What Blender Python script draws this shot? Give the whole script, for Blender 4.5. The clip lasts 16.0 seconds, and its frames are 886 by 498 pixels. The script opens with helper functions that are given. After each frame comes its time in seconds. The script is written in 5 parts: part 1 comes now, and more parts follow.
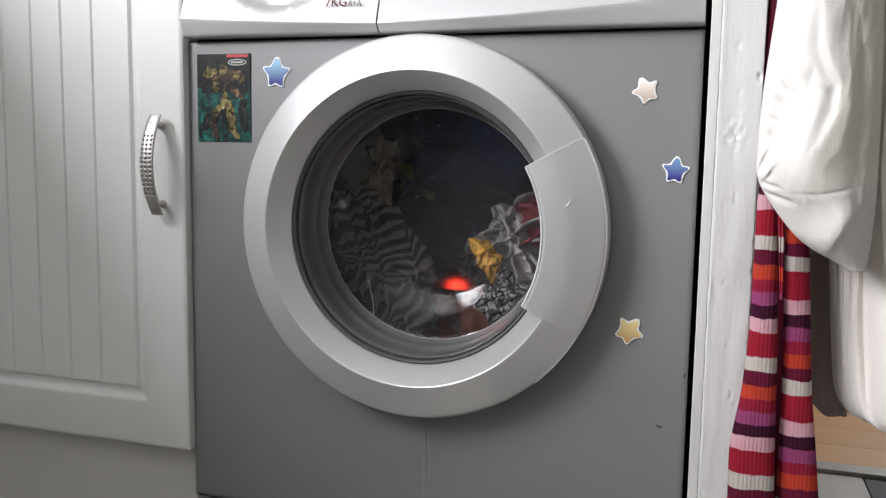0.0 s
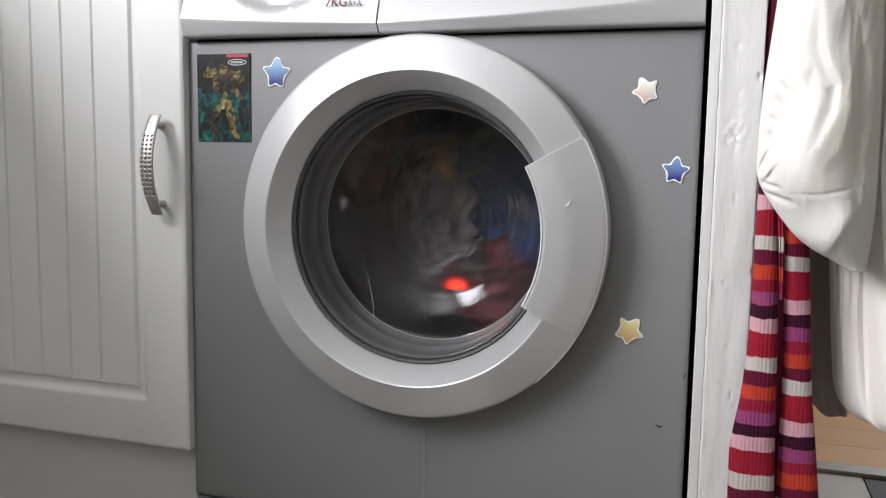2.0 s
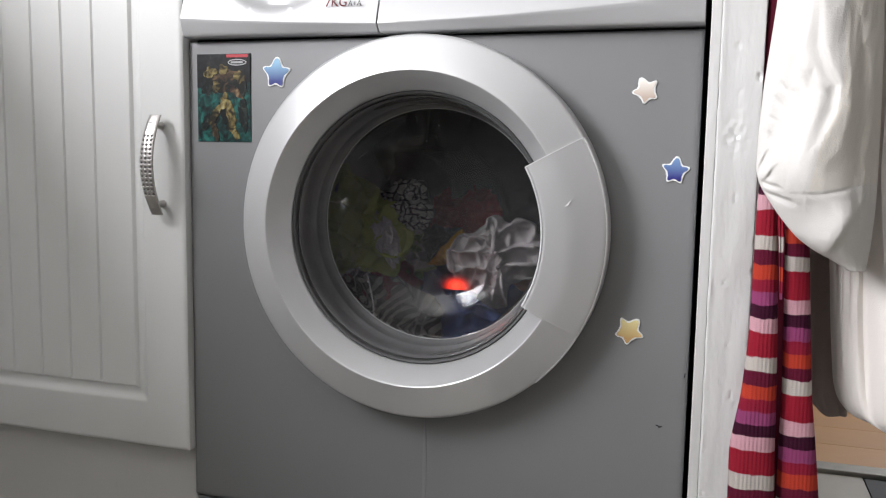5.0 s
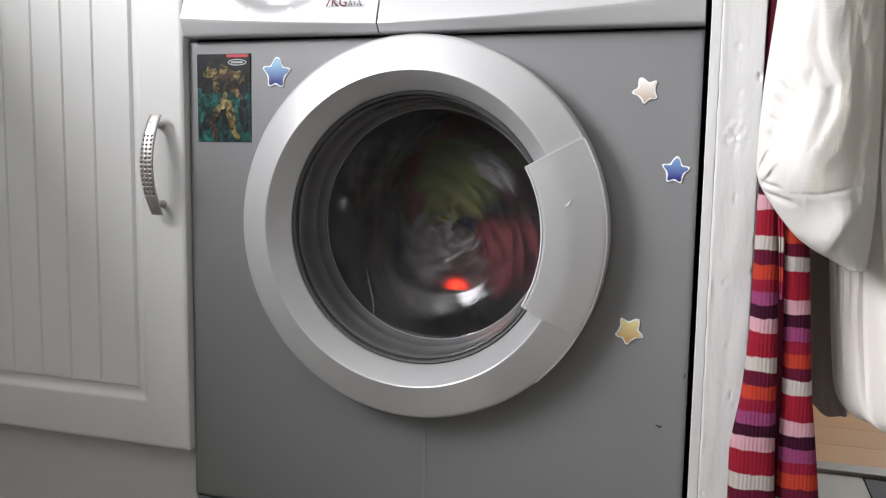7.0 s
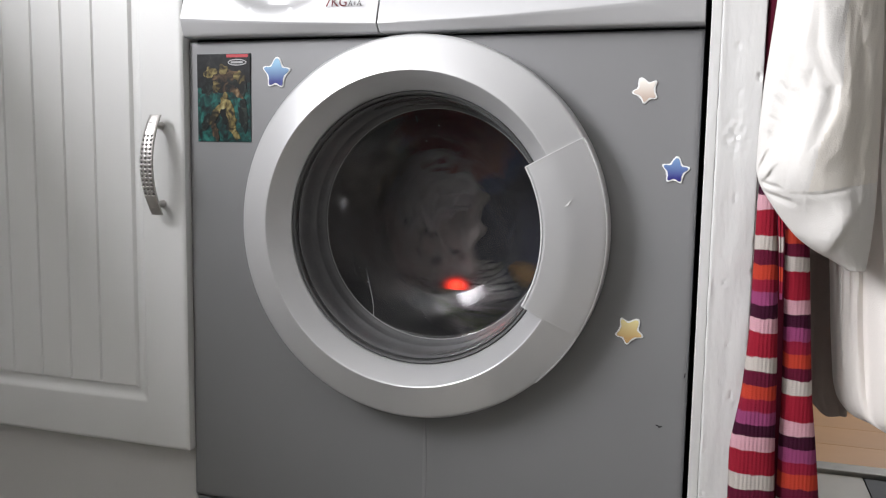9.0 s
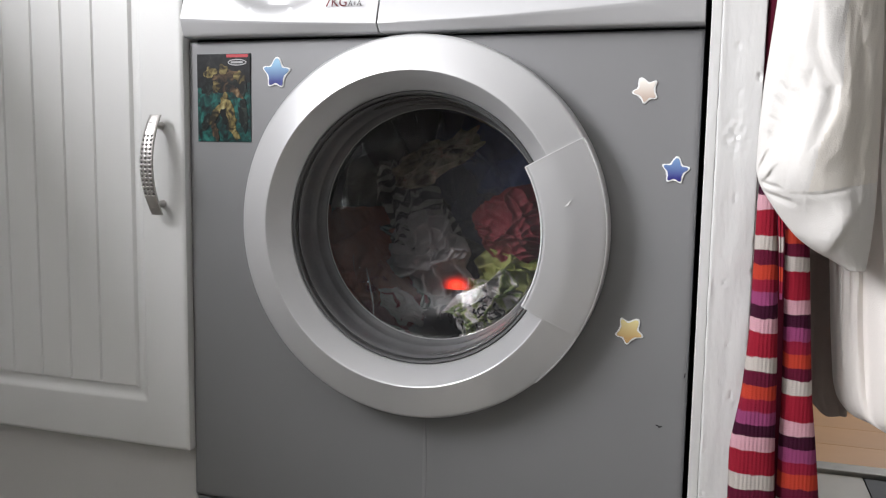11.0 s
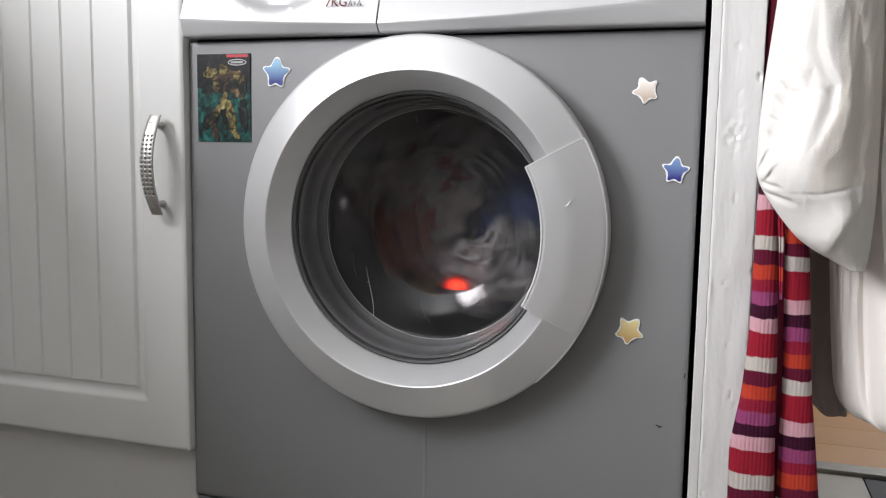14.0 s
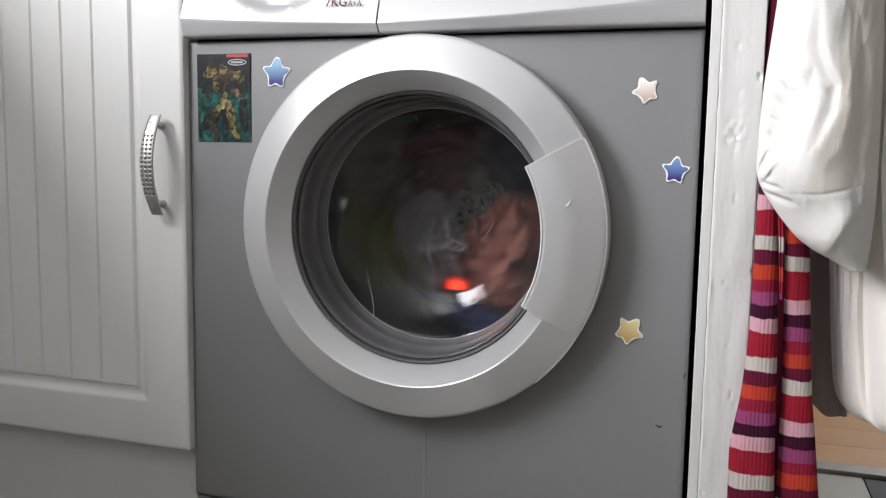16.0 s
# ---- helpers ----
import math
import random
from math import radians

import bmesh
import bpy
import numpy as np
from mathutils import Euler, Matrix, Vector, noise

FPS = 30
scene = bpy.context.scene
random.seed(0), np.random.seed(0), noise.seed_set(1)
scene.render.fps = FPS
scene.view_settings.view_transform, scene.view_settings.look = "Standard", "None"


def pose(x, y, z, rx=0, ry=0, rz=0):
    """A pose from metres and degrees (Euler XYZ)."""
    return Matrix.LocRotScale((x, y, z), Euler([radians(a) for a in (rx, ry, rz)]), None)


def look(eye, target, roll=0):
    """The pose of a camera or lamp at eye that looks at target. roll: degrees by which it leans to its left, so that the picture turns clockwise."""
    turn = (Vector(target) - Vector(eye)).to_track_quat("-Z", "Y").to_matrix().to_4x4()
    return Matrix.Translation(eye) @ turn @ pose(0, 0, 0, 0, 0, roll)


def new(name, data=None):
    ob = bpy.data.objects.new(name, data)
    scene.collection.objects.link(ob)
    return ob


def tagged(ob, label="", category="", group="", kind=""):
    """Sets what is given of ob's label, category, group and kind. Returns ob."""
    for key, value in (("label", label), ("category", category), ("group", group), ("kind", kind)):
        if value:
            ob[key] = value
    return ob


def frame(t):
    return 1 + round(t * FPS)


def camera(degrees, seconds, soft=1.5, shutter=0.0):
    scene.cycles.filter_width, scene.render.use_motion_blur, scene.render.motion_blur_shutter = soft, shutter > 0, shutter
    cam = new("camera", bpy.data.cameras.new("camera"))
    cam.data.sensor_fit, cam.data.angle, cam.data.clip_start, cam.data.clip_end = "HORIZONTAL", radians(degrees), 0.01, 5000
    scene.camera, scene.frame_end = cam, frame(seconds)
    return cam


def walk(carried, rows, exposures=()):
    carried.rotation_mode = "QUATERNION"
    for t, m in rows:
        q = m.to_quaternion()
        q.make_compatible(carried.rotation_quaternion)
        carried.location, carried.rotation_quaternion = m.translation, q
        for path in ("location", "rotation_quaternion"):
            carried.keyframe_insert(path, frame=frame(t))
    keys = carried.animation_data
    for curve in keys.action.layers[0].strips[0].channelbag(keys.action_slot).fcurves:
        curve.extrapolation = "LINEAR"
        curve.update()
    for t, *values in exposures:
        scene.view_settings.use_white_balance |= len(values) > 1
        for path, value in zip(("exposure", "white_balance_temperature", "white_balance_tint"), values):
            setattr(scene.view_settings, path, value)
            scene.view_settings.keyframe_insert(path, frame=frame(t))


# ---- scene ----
cam = camera(54.45, 16.0, soft=1.2, shutter=0.55)
EYE = (0.3196, -0.9091, 0.5765)
VIEW = look(EYE, (0.3196 - 0.3027, -0.9091 + 0.9462, 0.5765 - 0.1140), 0.95)
walk(cam, [(0.0, VIEW), (16.0, VIEW)], exposures=[(0.0, 0.0), (16.0, 0.0)])

# ---- daylight: one window in the west wall, high and in front of the machine ----
world = bpy.data.worlds.new("sky")
scene.world = world
world.use_nodes = True
sky = world.node_tree.nodes.new("ShaderNodeTexSky")
sky.sky_type, sky.sun_disc = "NISHITA", False
sky.sun_elevation, sky.sun_rotation = radians(40), radians(250)
world.node_tree.links.new(sky.outputs[0], world.node_tree.nodes["Background"].inputs[0])
world.node_tree.nodes["Background"].inputs[1].default_value = 0.1


def window_light(name, eye, target, w, h, watts, colour):
    data = bpy.data.lights.new(name, "AREA")
    data.shape, data.size, data.size_y, data.energy, data.color = "RECTANGLE", w, h, watts, colour
    ob = new(name, data)
    ob.matrix_world = look(eye, target)
    return ob


window_light("west_window_daylight", (-1.365, -1.65, 1.64), (0.3, -1.65, 1.64), 1.35, 0.98, 123, (0.965, 0.962, 1.0))
# unseen lamp added in the next room to brighten its floor
window_light("next_room_fill", (1.35, 2.55, 1.55), (0.9, 0.9, 0.3), 0.9, 0.9, 21, (0.95, 0.96, 1.0))


# ---- materials ----
def mat(name, base, rough=0.6, metal=0.0, dark=None, scale=8.0, grain=300.0, bump=0.0, detail=4.0, rvar=0.1, coat=0.0, stretch=(1, 1, 1), gloss=0.5):
    """A painted or woven surface: colour varied at a coarse and a fine scale, roughness varied, fine relief."""
    m = bpy.data.materials.new(name)
    m.use_nodes = True
    n, l = m.node_tree.nodes, m.node_tree.links
    b = n["Principled BSDF"]
    dark = dark or tuple(c * 0.82 for c in base)
    tc = n.new("ShaderNodeTexCoord")
    mp = n.new("ShaderNodeMapping")
    mp.inputs["Scale"].default_value = stretch
    l.new(tc.outputs["Object"], mp.inputs[0])
    big, fine = n.new("ShaderNodeTexNoise"), n.new("ShaderNodeTexNoise")
    for t, s in ((big, scale), (fine, grain)):
        t.inputs["Scale"].default_value, t.inputs["Detail"].default_value = s, detail
        l.new(mp.outputs[0], t.inputs[0])
    mix = n.new("ShaderNodeMath")
    mix.operation = "MULTIPLY_ADD"
    l.new(fine.outputs[0], mix.inputs[0])
    mix.inputs[1].default_value = 0.4
    half = n.new("ShaderNodeMath")
    half.operation = "MULTIPLY_ADD"
    l.new(big.outputs[0], half.inputs[0])
    half.inputs[1].default_value, half.inputs[2].default_value = 1.2, -0.3
    l.new(half.outputs[0], mix.inputs[2])
    ramp = n.new("ShaderNodeMix")
    ramp.data_type = "RGBA"
    l.new(mix.outputs[0], ramp.inputs["Factor"])
    ramp.inputs[6].default_value, ramp.inputs[7].default_value = (*dark, 1), (*base, 1)
    l.new(ramp.outputs[2], b.inputs["Base Color"])
    rr = n.new("ShaderNodeMath")
    rr.operation = "MULTIPLY_ADD"
    l.new(big.outputs[0], rr.inputs[0])
    rr.inputs[1].default_value, rr.inputs[2].default_value = rvar, rough - rvar / 2
    l.new(rr.outputs[0], b.inputs["Roughness"])
    b.inputs["Metallic"].default_value = metal
    b.inputs["Coat Weight"].default_value = coat
    b.inputs["Specular IOR Level"].default_value = gloss if rough < 0.85 else 0.12
    if bump:
        bp = n.new("ShaderNodeBump")
        bp.inputs["Strength"].default_value, bp.inputs["Distance"].default_value = bump, 0.001
        l.new(fine.outputs[0], bp.inputs["Height"])
        l.new(bp.outputs[0], b.inputs["Normal"])
    return m


def plain(name, base, rough=0.5, metal=0.0, emit=0.0):
    m = bpy.data.materials.new(name)
    m.use_nodes = True
    b = m.node_tree.nodes["Principled BSDF"]
    b.inputs["Base Color"].default_value = (*base, 1)
    b.inputs["Roughness"].default_value, b.inputs["Metallic"].default_value = rough, metal
    if emit:
        b.inputs["Emission Color"].default_value, b.inputs["Emission Strength"].default_value = (*base, 1), emit
    return m


def banded(name, bands, period, start, axis, rough=0.9, rib=0.0, warp=0.006, soft=60):
    """A knit or woven cloth with bands of colour that repeat every period along an axis, with ribs across it."""
    m = mat(name, (0.5, 0.5, 0.5), rough, grain=900, bump=0.6)
    n, l = m.node_tree.nodes, m.node_tree.links
    b = n["Principled BSDF"]
    tc = n.new("ShaderNodeTexCoord")
    sep = n.new("ShaderNodeSeparateXYZ")
    l.new(tc.outputs["Object"], sep.inputs[0])
    nz = n.new("ShaderNodeTexNoise")
    nz.inputs["Scale"].default_value = soft
    l.new(tc.outputs["Object"], nz.inputs[0])
    wob = n.new("ShaderNodeMath")
    wob.operation = "MULTIPLY_ADD"
    l.new(nz.outputs[0], wob.inputs[0])
    wob.inputs[1].default_value = warp
    fz = n.new("ShaderNodeTexNoise")
    fz.inputs["Scale"].default_value = 1600
    l.new(tc.outputs["Object"], fz.inputs[0])
    fuzz = n.new("ShaderNodeMath")
    fuzz.operation = "MULTIPLY_ADD"
    l.new(fz.outputs[0], fuzz.inputs[0])
    fuzz.inputs[1].default_value = 0.0040
    l.new(sep.outputs[axis], fuzz.inputs[2])
    l.new(fuzz.outputs[0], wob.inputs[2])
    f = n.new("ShaderNodeMath")
    f.operation = "MULTIPLY_ADD"
    l.new(wob.outputs[0], f.inputs[0])
    f.inputs[1].default_value, f.inputs[2].default_value = 1 / period, -start / period
    fr = n.new("ShaderNodeMath")
    fr.operation = "FRACT"
    l.new(f.outputs[0], fr.inputs[0])
    ramp = n.new("ShaderNodeValToRGB")
    ramp.color_ramp.interpolation = "CONSTANT"
    el = ramp.color_ramp.elements
    total, at = sum(w for w, _ in bands), 0.0
    for i, (w, c) in enumerate(bands):
        e = el[i] if i < 2 else el.new(at / total)
        e.position, e.color = at / total, (*c, 1)
        at += w
    l.new(fr.outputs[0], ramp.inputs[0])
    old = b.inputs["Base Color"].links[0].from_node
    mul = n.new("ShaderNodeMix")
    mul.data_type, mul.blend_type = "RGBA", "MULTIPLY"
    mul.inputs[0].default_value = 1.0
    old.inputs[6].default_value, old.inputs[7].default_value = (0.72, 0.72, 0.72, 1), (1, 1, 1, 1)
    l.new(ramp.outputs[0], mul.inputs[6])
    l.new(old.outputs[2], mul.inputs[7])
    l.new(mul.outputs[2], b.inputs["Base Color"])
    if rib:
        w = n.new("ShaderNodeMath")
        w.operation = "MULTIPLY"
        l.new(sep.outputs[0], w.inputs[0])
        w.inputs[1].default_value = 2 * math.pi / rib
        s = n.new("ShaderNodeMath")
        s.operation = "SINE"
        l.new(w.outputs[0], s.inputs[0])
        bp = n.new("ShaderNodeBump")
        bp.inputs["Strength"].default_value, bp.inputs["Distance"].default_value = 0.24, 0.0008
        l.new(s.outputs[0], bp.inputs["Height"])
        l.new(b.inputs["Normal"].links[0].from_socket, bp.inputs["Normal"])
        l.new(bp.outputs[0], b.inputs["Normal"])
    return m


def checked(name, ground, line, cell, width):
    """A cloth with a grid of dark lines on a light ground."""
    m = mat(name, ground, 0.9, bump=0.4, grain=700)
    n, l = m.node_tree.nodes, m.node_tree.links
    b = n["Principled BSDF"]
    tc = n.new("ShaderNodeTexCoord")
    sep = n.new("ShaderNodeSeparateXYZ")
    nz = n.new("ShaderNodeTexNoise")
    nz.inputs["Scale"].default_value = 14
    l.new(tc.outputs["Object"], nz.inputs[0])
    warp = n.new("ShaderNodeVectorMath")
    warp.operation = "MULTIPLY_ADD"
    l.new(nz.outputs["Color"], warp.inputs[0])
    warp.inputs[1].default_value = (0.004, 0.004, 0.004)
    l.new(tc.outputs["Object"], warp.inputs[2])
    l.new(warp.outputs[0], sep.inputs[0])
    last = None
    for axis in (0, 1):
        d = n.new("ShaderNodeMath")
        d.operation = "DIVIDE"
        l.new(sep.outputs[axis], d.inputs[0])
        d.inputs[1].default_value = cell
        fr = n.new("ShaderNodeMath")
        fr.operation = "FRACT"
        l.new(d.outputs[0], fr.inputs[0])
        c = n.new("ShaderNodeMath")
        c.operation = "LESS_THAN"
        l.new(fr.outputs[0], c.inputs[0])
        c.inputs[1].default_value = width
        if last:
            mx = n.new("ShaderNodeMath")
            mx.operation = "MAXIMUM"
            l.new(last.outputs[0], mx.inputs[0])
            l.new(c.outputs[0], mx.inputs[1])
            c = mx
        last = c
    mix = n.new("ShaderNodeMix")
    mix.data_type = "RGBA"
    l.new(last.outputs[0], mix.inputs[0])
    l.new(b.inputs["Base Color"].links[0].from_socket, mix.inputs[6])
    mix.inputs[7].default_value = (*line, 1)
    l.new(mix.outputs[2], b.inputs["Base Color"])
    return m


def split(name, a, c, axis, edge, rough=0.5):
    """A print that runs from one colour to another along an axis, over the stretch edge."""
    m = mat(name, a, rough)
    n, l = m.node_tree.nodes, m.node_tree.links
    b = n["Principled BSDF"]
    tc = n.new("ShaderNodeTexCoord")
    sep = n.new("ShaderNodeSeparateXYZ")
    l.new(tc.outputs["Object"], sep.inputs[0])
    mr = n.new("ShaderNodeMapRange")
    l.new(sep.outputs[axis], mr.inputs[0])
    mr.inputs[1].default_value, mr.inputs[2].default_value = edge
    mix = n.new("ShaderNodeMix")
    mix.data_type = "RGBA"
    l.new(mr.outputs[0], mix.inputs[0])
    mix.inputs[6].default_value, mix.inputs[7].default_value = (*a, 1), (*c, 1)
    l.new(mix.outputs[2], b.inputs["Base Color"])
    return m


SILVER = mat("silver_paint", (0.220, 0.220, 0.223), 0.52, 0.25, (0.195, 0.195, 0.198), 5, 900, 0.05)
SILVER_RING = mat("silver_door_paint", (0.60, 0.60, 0.602), 0.35, 0.50, (0.56, 0.56, 0.562), 6, 900, 0.04)
SILVER_TOP = mat("silver_panel_plastic", (0.47, 0.47, 0.473), 0.45, 0.25, (0.44, 0.44, 0.443), 6, 900, 0.03)
SIDE = mat("dark_side_steel", (0.018, 0.018, 0.019), 0.6)
WHITE = mat("white_cabinet_foil", (0.72, 0.72, 0.71), 0.42, 0, (0.66, 0.66, 0.64), 3, 500, 0.03)
PLINTH = mat("plinth_board", (0.56, 0.55, 0.53), 0.5, 0, (0.49, 0.48, 0.46), 4, 500, 0.03)
GLOSS = mat("white_gloss_paint", (0.66, 0.655, 0.645), 0.30, 0, (0.56, 0.555, 0.54), 22, 120, 1.0, stretch=(1, 1, 0.25))
WALL = mat("wall_paint", (0.30, 0.295, 0.285), 0.8, 0, (0.26, 0.255, 0.248), 2, 200, 0.1)
CEIL = mat("ceiling_paint", (0.66, 0.66, 0.65), 0.9, 0, None, 2, 200, 0.1)
CHROME = mat("brushed_nickel", (0.50, 0.48, 0.46), 0.34, 0.9, (0.52, 0.50, 0.48), 20, 600, 0.05)
RUBBER = mat("grey_rubber", (0.09, 0.09, 0.09), 0.55, 0, (0.06, 0.06, 0.06), 30, 400, 0.1)
GASKET = mat("grey_gasket_rubber", (0.30, 0.30, 0.31), 0.5, 0, (0.12, 0.12, 0.125), 35, 400, 0.1)
RIM = mat("dark_glass_rim", (0.16, 0.16, 0.162), 0.24, 0, (0.10, 0.10, 0.102), 30, 260, 0.05, coat=0.4)
BLACK = plain("black_gap", (0.012, 0.012, 0.013), 0.7)
STEEL = mat("drum_steel", (0.22, 0.22, 0.23), 0.4, 0.8, (0.15, 0.15, 0.16), 20, 300, 0.05)
# emission that stands in for a red reflection in the door glass
GLOWRED = plain("red_glow_spot", (0.25, 0.005, 0.004), 0.4, 0, 1.0)
_n, _l = GLOWRED.node_tree.nodes, GLOWRED.node_tree.links
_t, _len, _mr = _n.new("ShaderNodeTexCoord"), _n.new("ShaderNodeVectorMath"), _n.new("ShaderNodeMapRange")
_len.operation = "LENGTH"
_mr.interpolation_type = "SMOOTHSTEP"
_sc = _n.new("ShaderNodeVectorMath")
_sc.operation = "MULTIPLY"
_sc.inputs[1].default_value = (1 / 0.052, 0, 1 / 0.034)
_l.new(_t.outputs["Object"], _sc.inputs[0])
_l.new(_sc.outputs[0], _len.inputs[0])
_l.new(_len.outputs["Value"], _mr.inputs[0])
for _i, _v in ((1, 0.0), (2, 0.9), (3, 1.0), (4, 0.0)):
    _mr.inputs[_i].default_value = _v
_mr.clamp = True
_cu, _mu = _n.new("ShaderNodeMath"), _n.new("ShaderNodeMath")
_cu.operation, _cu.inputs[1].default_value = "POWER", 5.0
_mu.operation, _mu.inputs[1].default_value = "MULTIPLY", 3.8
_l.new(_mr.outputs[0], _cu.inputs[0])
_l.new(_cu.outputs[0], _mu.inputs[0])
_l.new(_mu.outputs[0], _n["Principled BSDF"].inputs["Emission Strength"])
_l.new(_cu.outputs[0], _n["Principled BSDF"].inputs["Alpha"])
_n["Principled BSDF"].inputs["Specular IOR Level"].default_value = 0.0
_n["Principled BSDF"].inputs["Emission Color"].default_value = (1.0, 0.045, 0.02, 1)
WOOD = mat("beech_floor", (0.76, 0.43, 0.19), 0.45, 0, (0.62, 0.33, 0.14), 9, 90, 0.1, stretch=(0.15, 1, 1))
STRIP = mat("threshold_metal", (0.30, 0.28, 0.25), 0.45, 0.7, (0.2, 0.19, 0.17), 30, 300, 0.1)
TILE_CREAM = mat("cream_vinyl", (0.55, 0.52, 0.45), 0.4, 0, (0.46, 0.43, 0.37), 12, 200, 0.05)
TILE_BLACK = mat("black_vinyl", (0.016, 0.016, 0.017), 0.6, 0, (0.010, 0.012, 0.012), 12, 200, 0.05)
COTTON = mat("white_cotton", (0.70, 0.682, 0.655), 0.9, 0, (0.63, 0.61, 0.58), 7, 700, 0.4)
CREAM = mat("cream_cotton", (0.78, 0.74, 0.70), 0.9, 0, (0.68, 0.64, 0.60), 6, 700, 0.4)
# cream cotton with the fold's shade put into its colour
FOLD_SHADE = mat("taupe_fold_shade", (0.34, 0.28, 0.255), 0.9, 0, (0.25, 0.205, 0.185), 9, 700, 0.4)
# warmer cotton tone that paints the sleeve's side turned from the window
SLEEVE_SHADE = mat("beige_sleeve_shade", (0.71, 0.675, 0.62), 0.9, 0, (0.65, 0.61, 0.55), 9, 700, 0.4)
# scarf wool with shade put into its colour, nearly black red
MAROON_SHADE = mat("maroon_shade_wool", (0.085, 0.007, 0.018), 0.95, 0, (0.04, 0.004, 0.010), 30, 700, 0.6)

GLASS = bpy.data.materials.new("smoked_door_glass")
GLASS.use_nodes = True
_b = GLASS.node_tree.nodes["Principled BSDF"]
_b.inputs["Base Color"].default_value = (0.69, 0.69, 0.697, 1)
_b.inputs["Roughness"].default_value = 0.03
_b.inputs["Transmission Weight"].default_value = 0.988
_b.inputs["IOR"].default_value = 1.35
_b.inputs["Specular IOR Level"].default_value = 0.32


# ---- mesh helpers ----
def part(name, bm, material, parent=None, label="", smooth=40):
    me = bpy.data.meshes.new(name)
    bmesh.ops.recalc_face_normals(bm, faces=bm.faces)
    bm.to_mesh(me)
    bm.free()
    me.materials.append(material)
    if smooth:
        me.shade_smooth()
        me.set_sharp_from_angle(angle=radians(smooth))
    ob = new(name, me)
    if parent:
        ob.parent = parent
    return tagged(ob, label)


def thing(name, label, category, at=(0, 0, 0), group="", kind=""):
    ob = new(name)
    ob.location = at
    ob.empty_display_size = 0.05
    return tagged(ob, label, category, group, kind)


def box(x0, x1, y0, y1, z0, z1, bevel=0.0, segs=2):
    bm = bmesh.new()
    bmesh.ops.create_cube(bm, size=1, matrix=Matrix.Translation(((x0 + x1) / 2, (y0 + y1) / 2, (z0 + z1) / 2)) @ Matrix.Diagonal((x1 - x0, y1 - y0, z1 - z0, 1)))
    if bevel:
        bmesh.ops.bevel(bm, geom=bm.edges[:], offset=bevel, segments=segs, affect="EDGES", profile=0.6)
    return bm


def revolve(profile, cx, cz, segs=128, a0=0.0, a1=360.0, loop=True):
    """Turns a closed (r, y) outline about the y axis through (cx, cz), all round or over a sector with ends."""
    bm = bmesh.new()
    full = a1 - a0 > 359.9
    n = segs if full else segs + 1
    rings = []
    for i in range(n):
        a = radians(a0 + (a1 - a0) * i / segs)
        rings.append([bm.verts.new((cx + r * math.cos(a), y, cz + r * math.sin(a))) for r, y in profile])
    k = len(profile)
    for i in range(segs):
        p, q = rings[i], rings[(i + 1) % n]
        for j in range(k if loop else k - 1):
            bm.faces.new((p[j], p[(j + 1) % k], q[(j + 1) % k], q[j]))
    if not full and loop:
        bm.faces.new(rings[0])
        bm.faces.new(rings[-1][::-1])
    bmesh.ops.remove_doubles(bm, verts=bm.verts, dist=1e-6)
    return bm


def prism(points, y0, y1, inset=0.0):
    """A flat outline in x and z, extruded from y0 (front) to y1, its front edge rounded."""
    bm = bmesh.new()
    c = Vector((sum(p[0] for p in points) / len(points), sum(p[1] for p in points) / len(points)))
    rows = []
    for y, k in ((y1, 0.0), (y0 + inset, 0.0), (y0, inset)):
        ring = []
        for x, z in points:
            d = (Vector((x, z)) - c)
            d = d * (1 - k / max(d.length, 1e-6))
            ring.append(bm.verts.new((c.x + d.x, y, c.y + d.y)))
        rows.append(ring)
    n = len(points)
    for a, b in zip(rows, rows[1:]):
        for i in range(n):
            bm.faces.new((a[i], a[(i + 1) % n], b[(i + 1) % n], b[i]))
    bm.faces.new(rows[-1])
    bm.faces.new(rows[0][::-1])
    return bm


def ellipse(x, z, a, b, turn, n=20):
    c, s = math.cos(radians(turn)), math.sin(radians(turn))
    return [(x + a * math.cos(t) * c - b * math.sin(t) * s, z + a * math.cos(t) * s + b * math.sin(t) * c) for t in (2 * math.pi * i / n for i in range(n))]


def ridged(p, seed):
    """Creases of cloth: sharp ridges at three scales."""
    p = p + Vector((seed * 7.31, seed * 3.17, seed * 1.93))
    w = p + 0.5 * Vector(noise.noise_vector(p * 0.8))
    a = 1 - 2 * abs(noise.noise(w * 1.3))
    b = 1 - 2 * abs(noise.noise(w * 2.9 + Vector((5, 1, 2))))
    c = 1 - 2 * abs(noise.noise(w * 6.3 + Vector((1, 8, 2))))
    return 0.55 * a + 0.3 * b + 0.15 * c


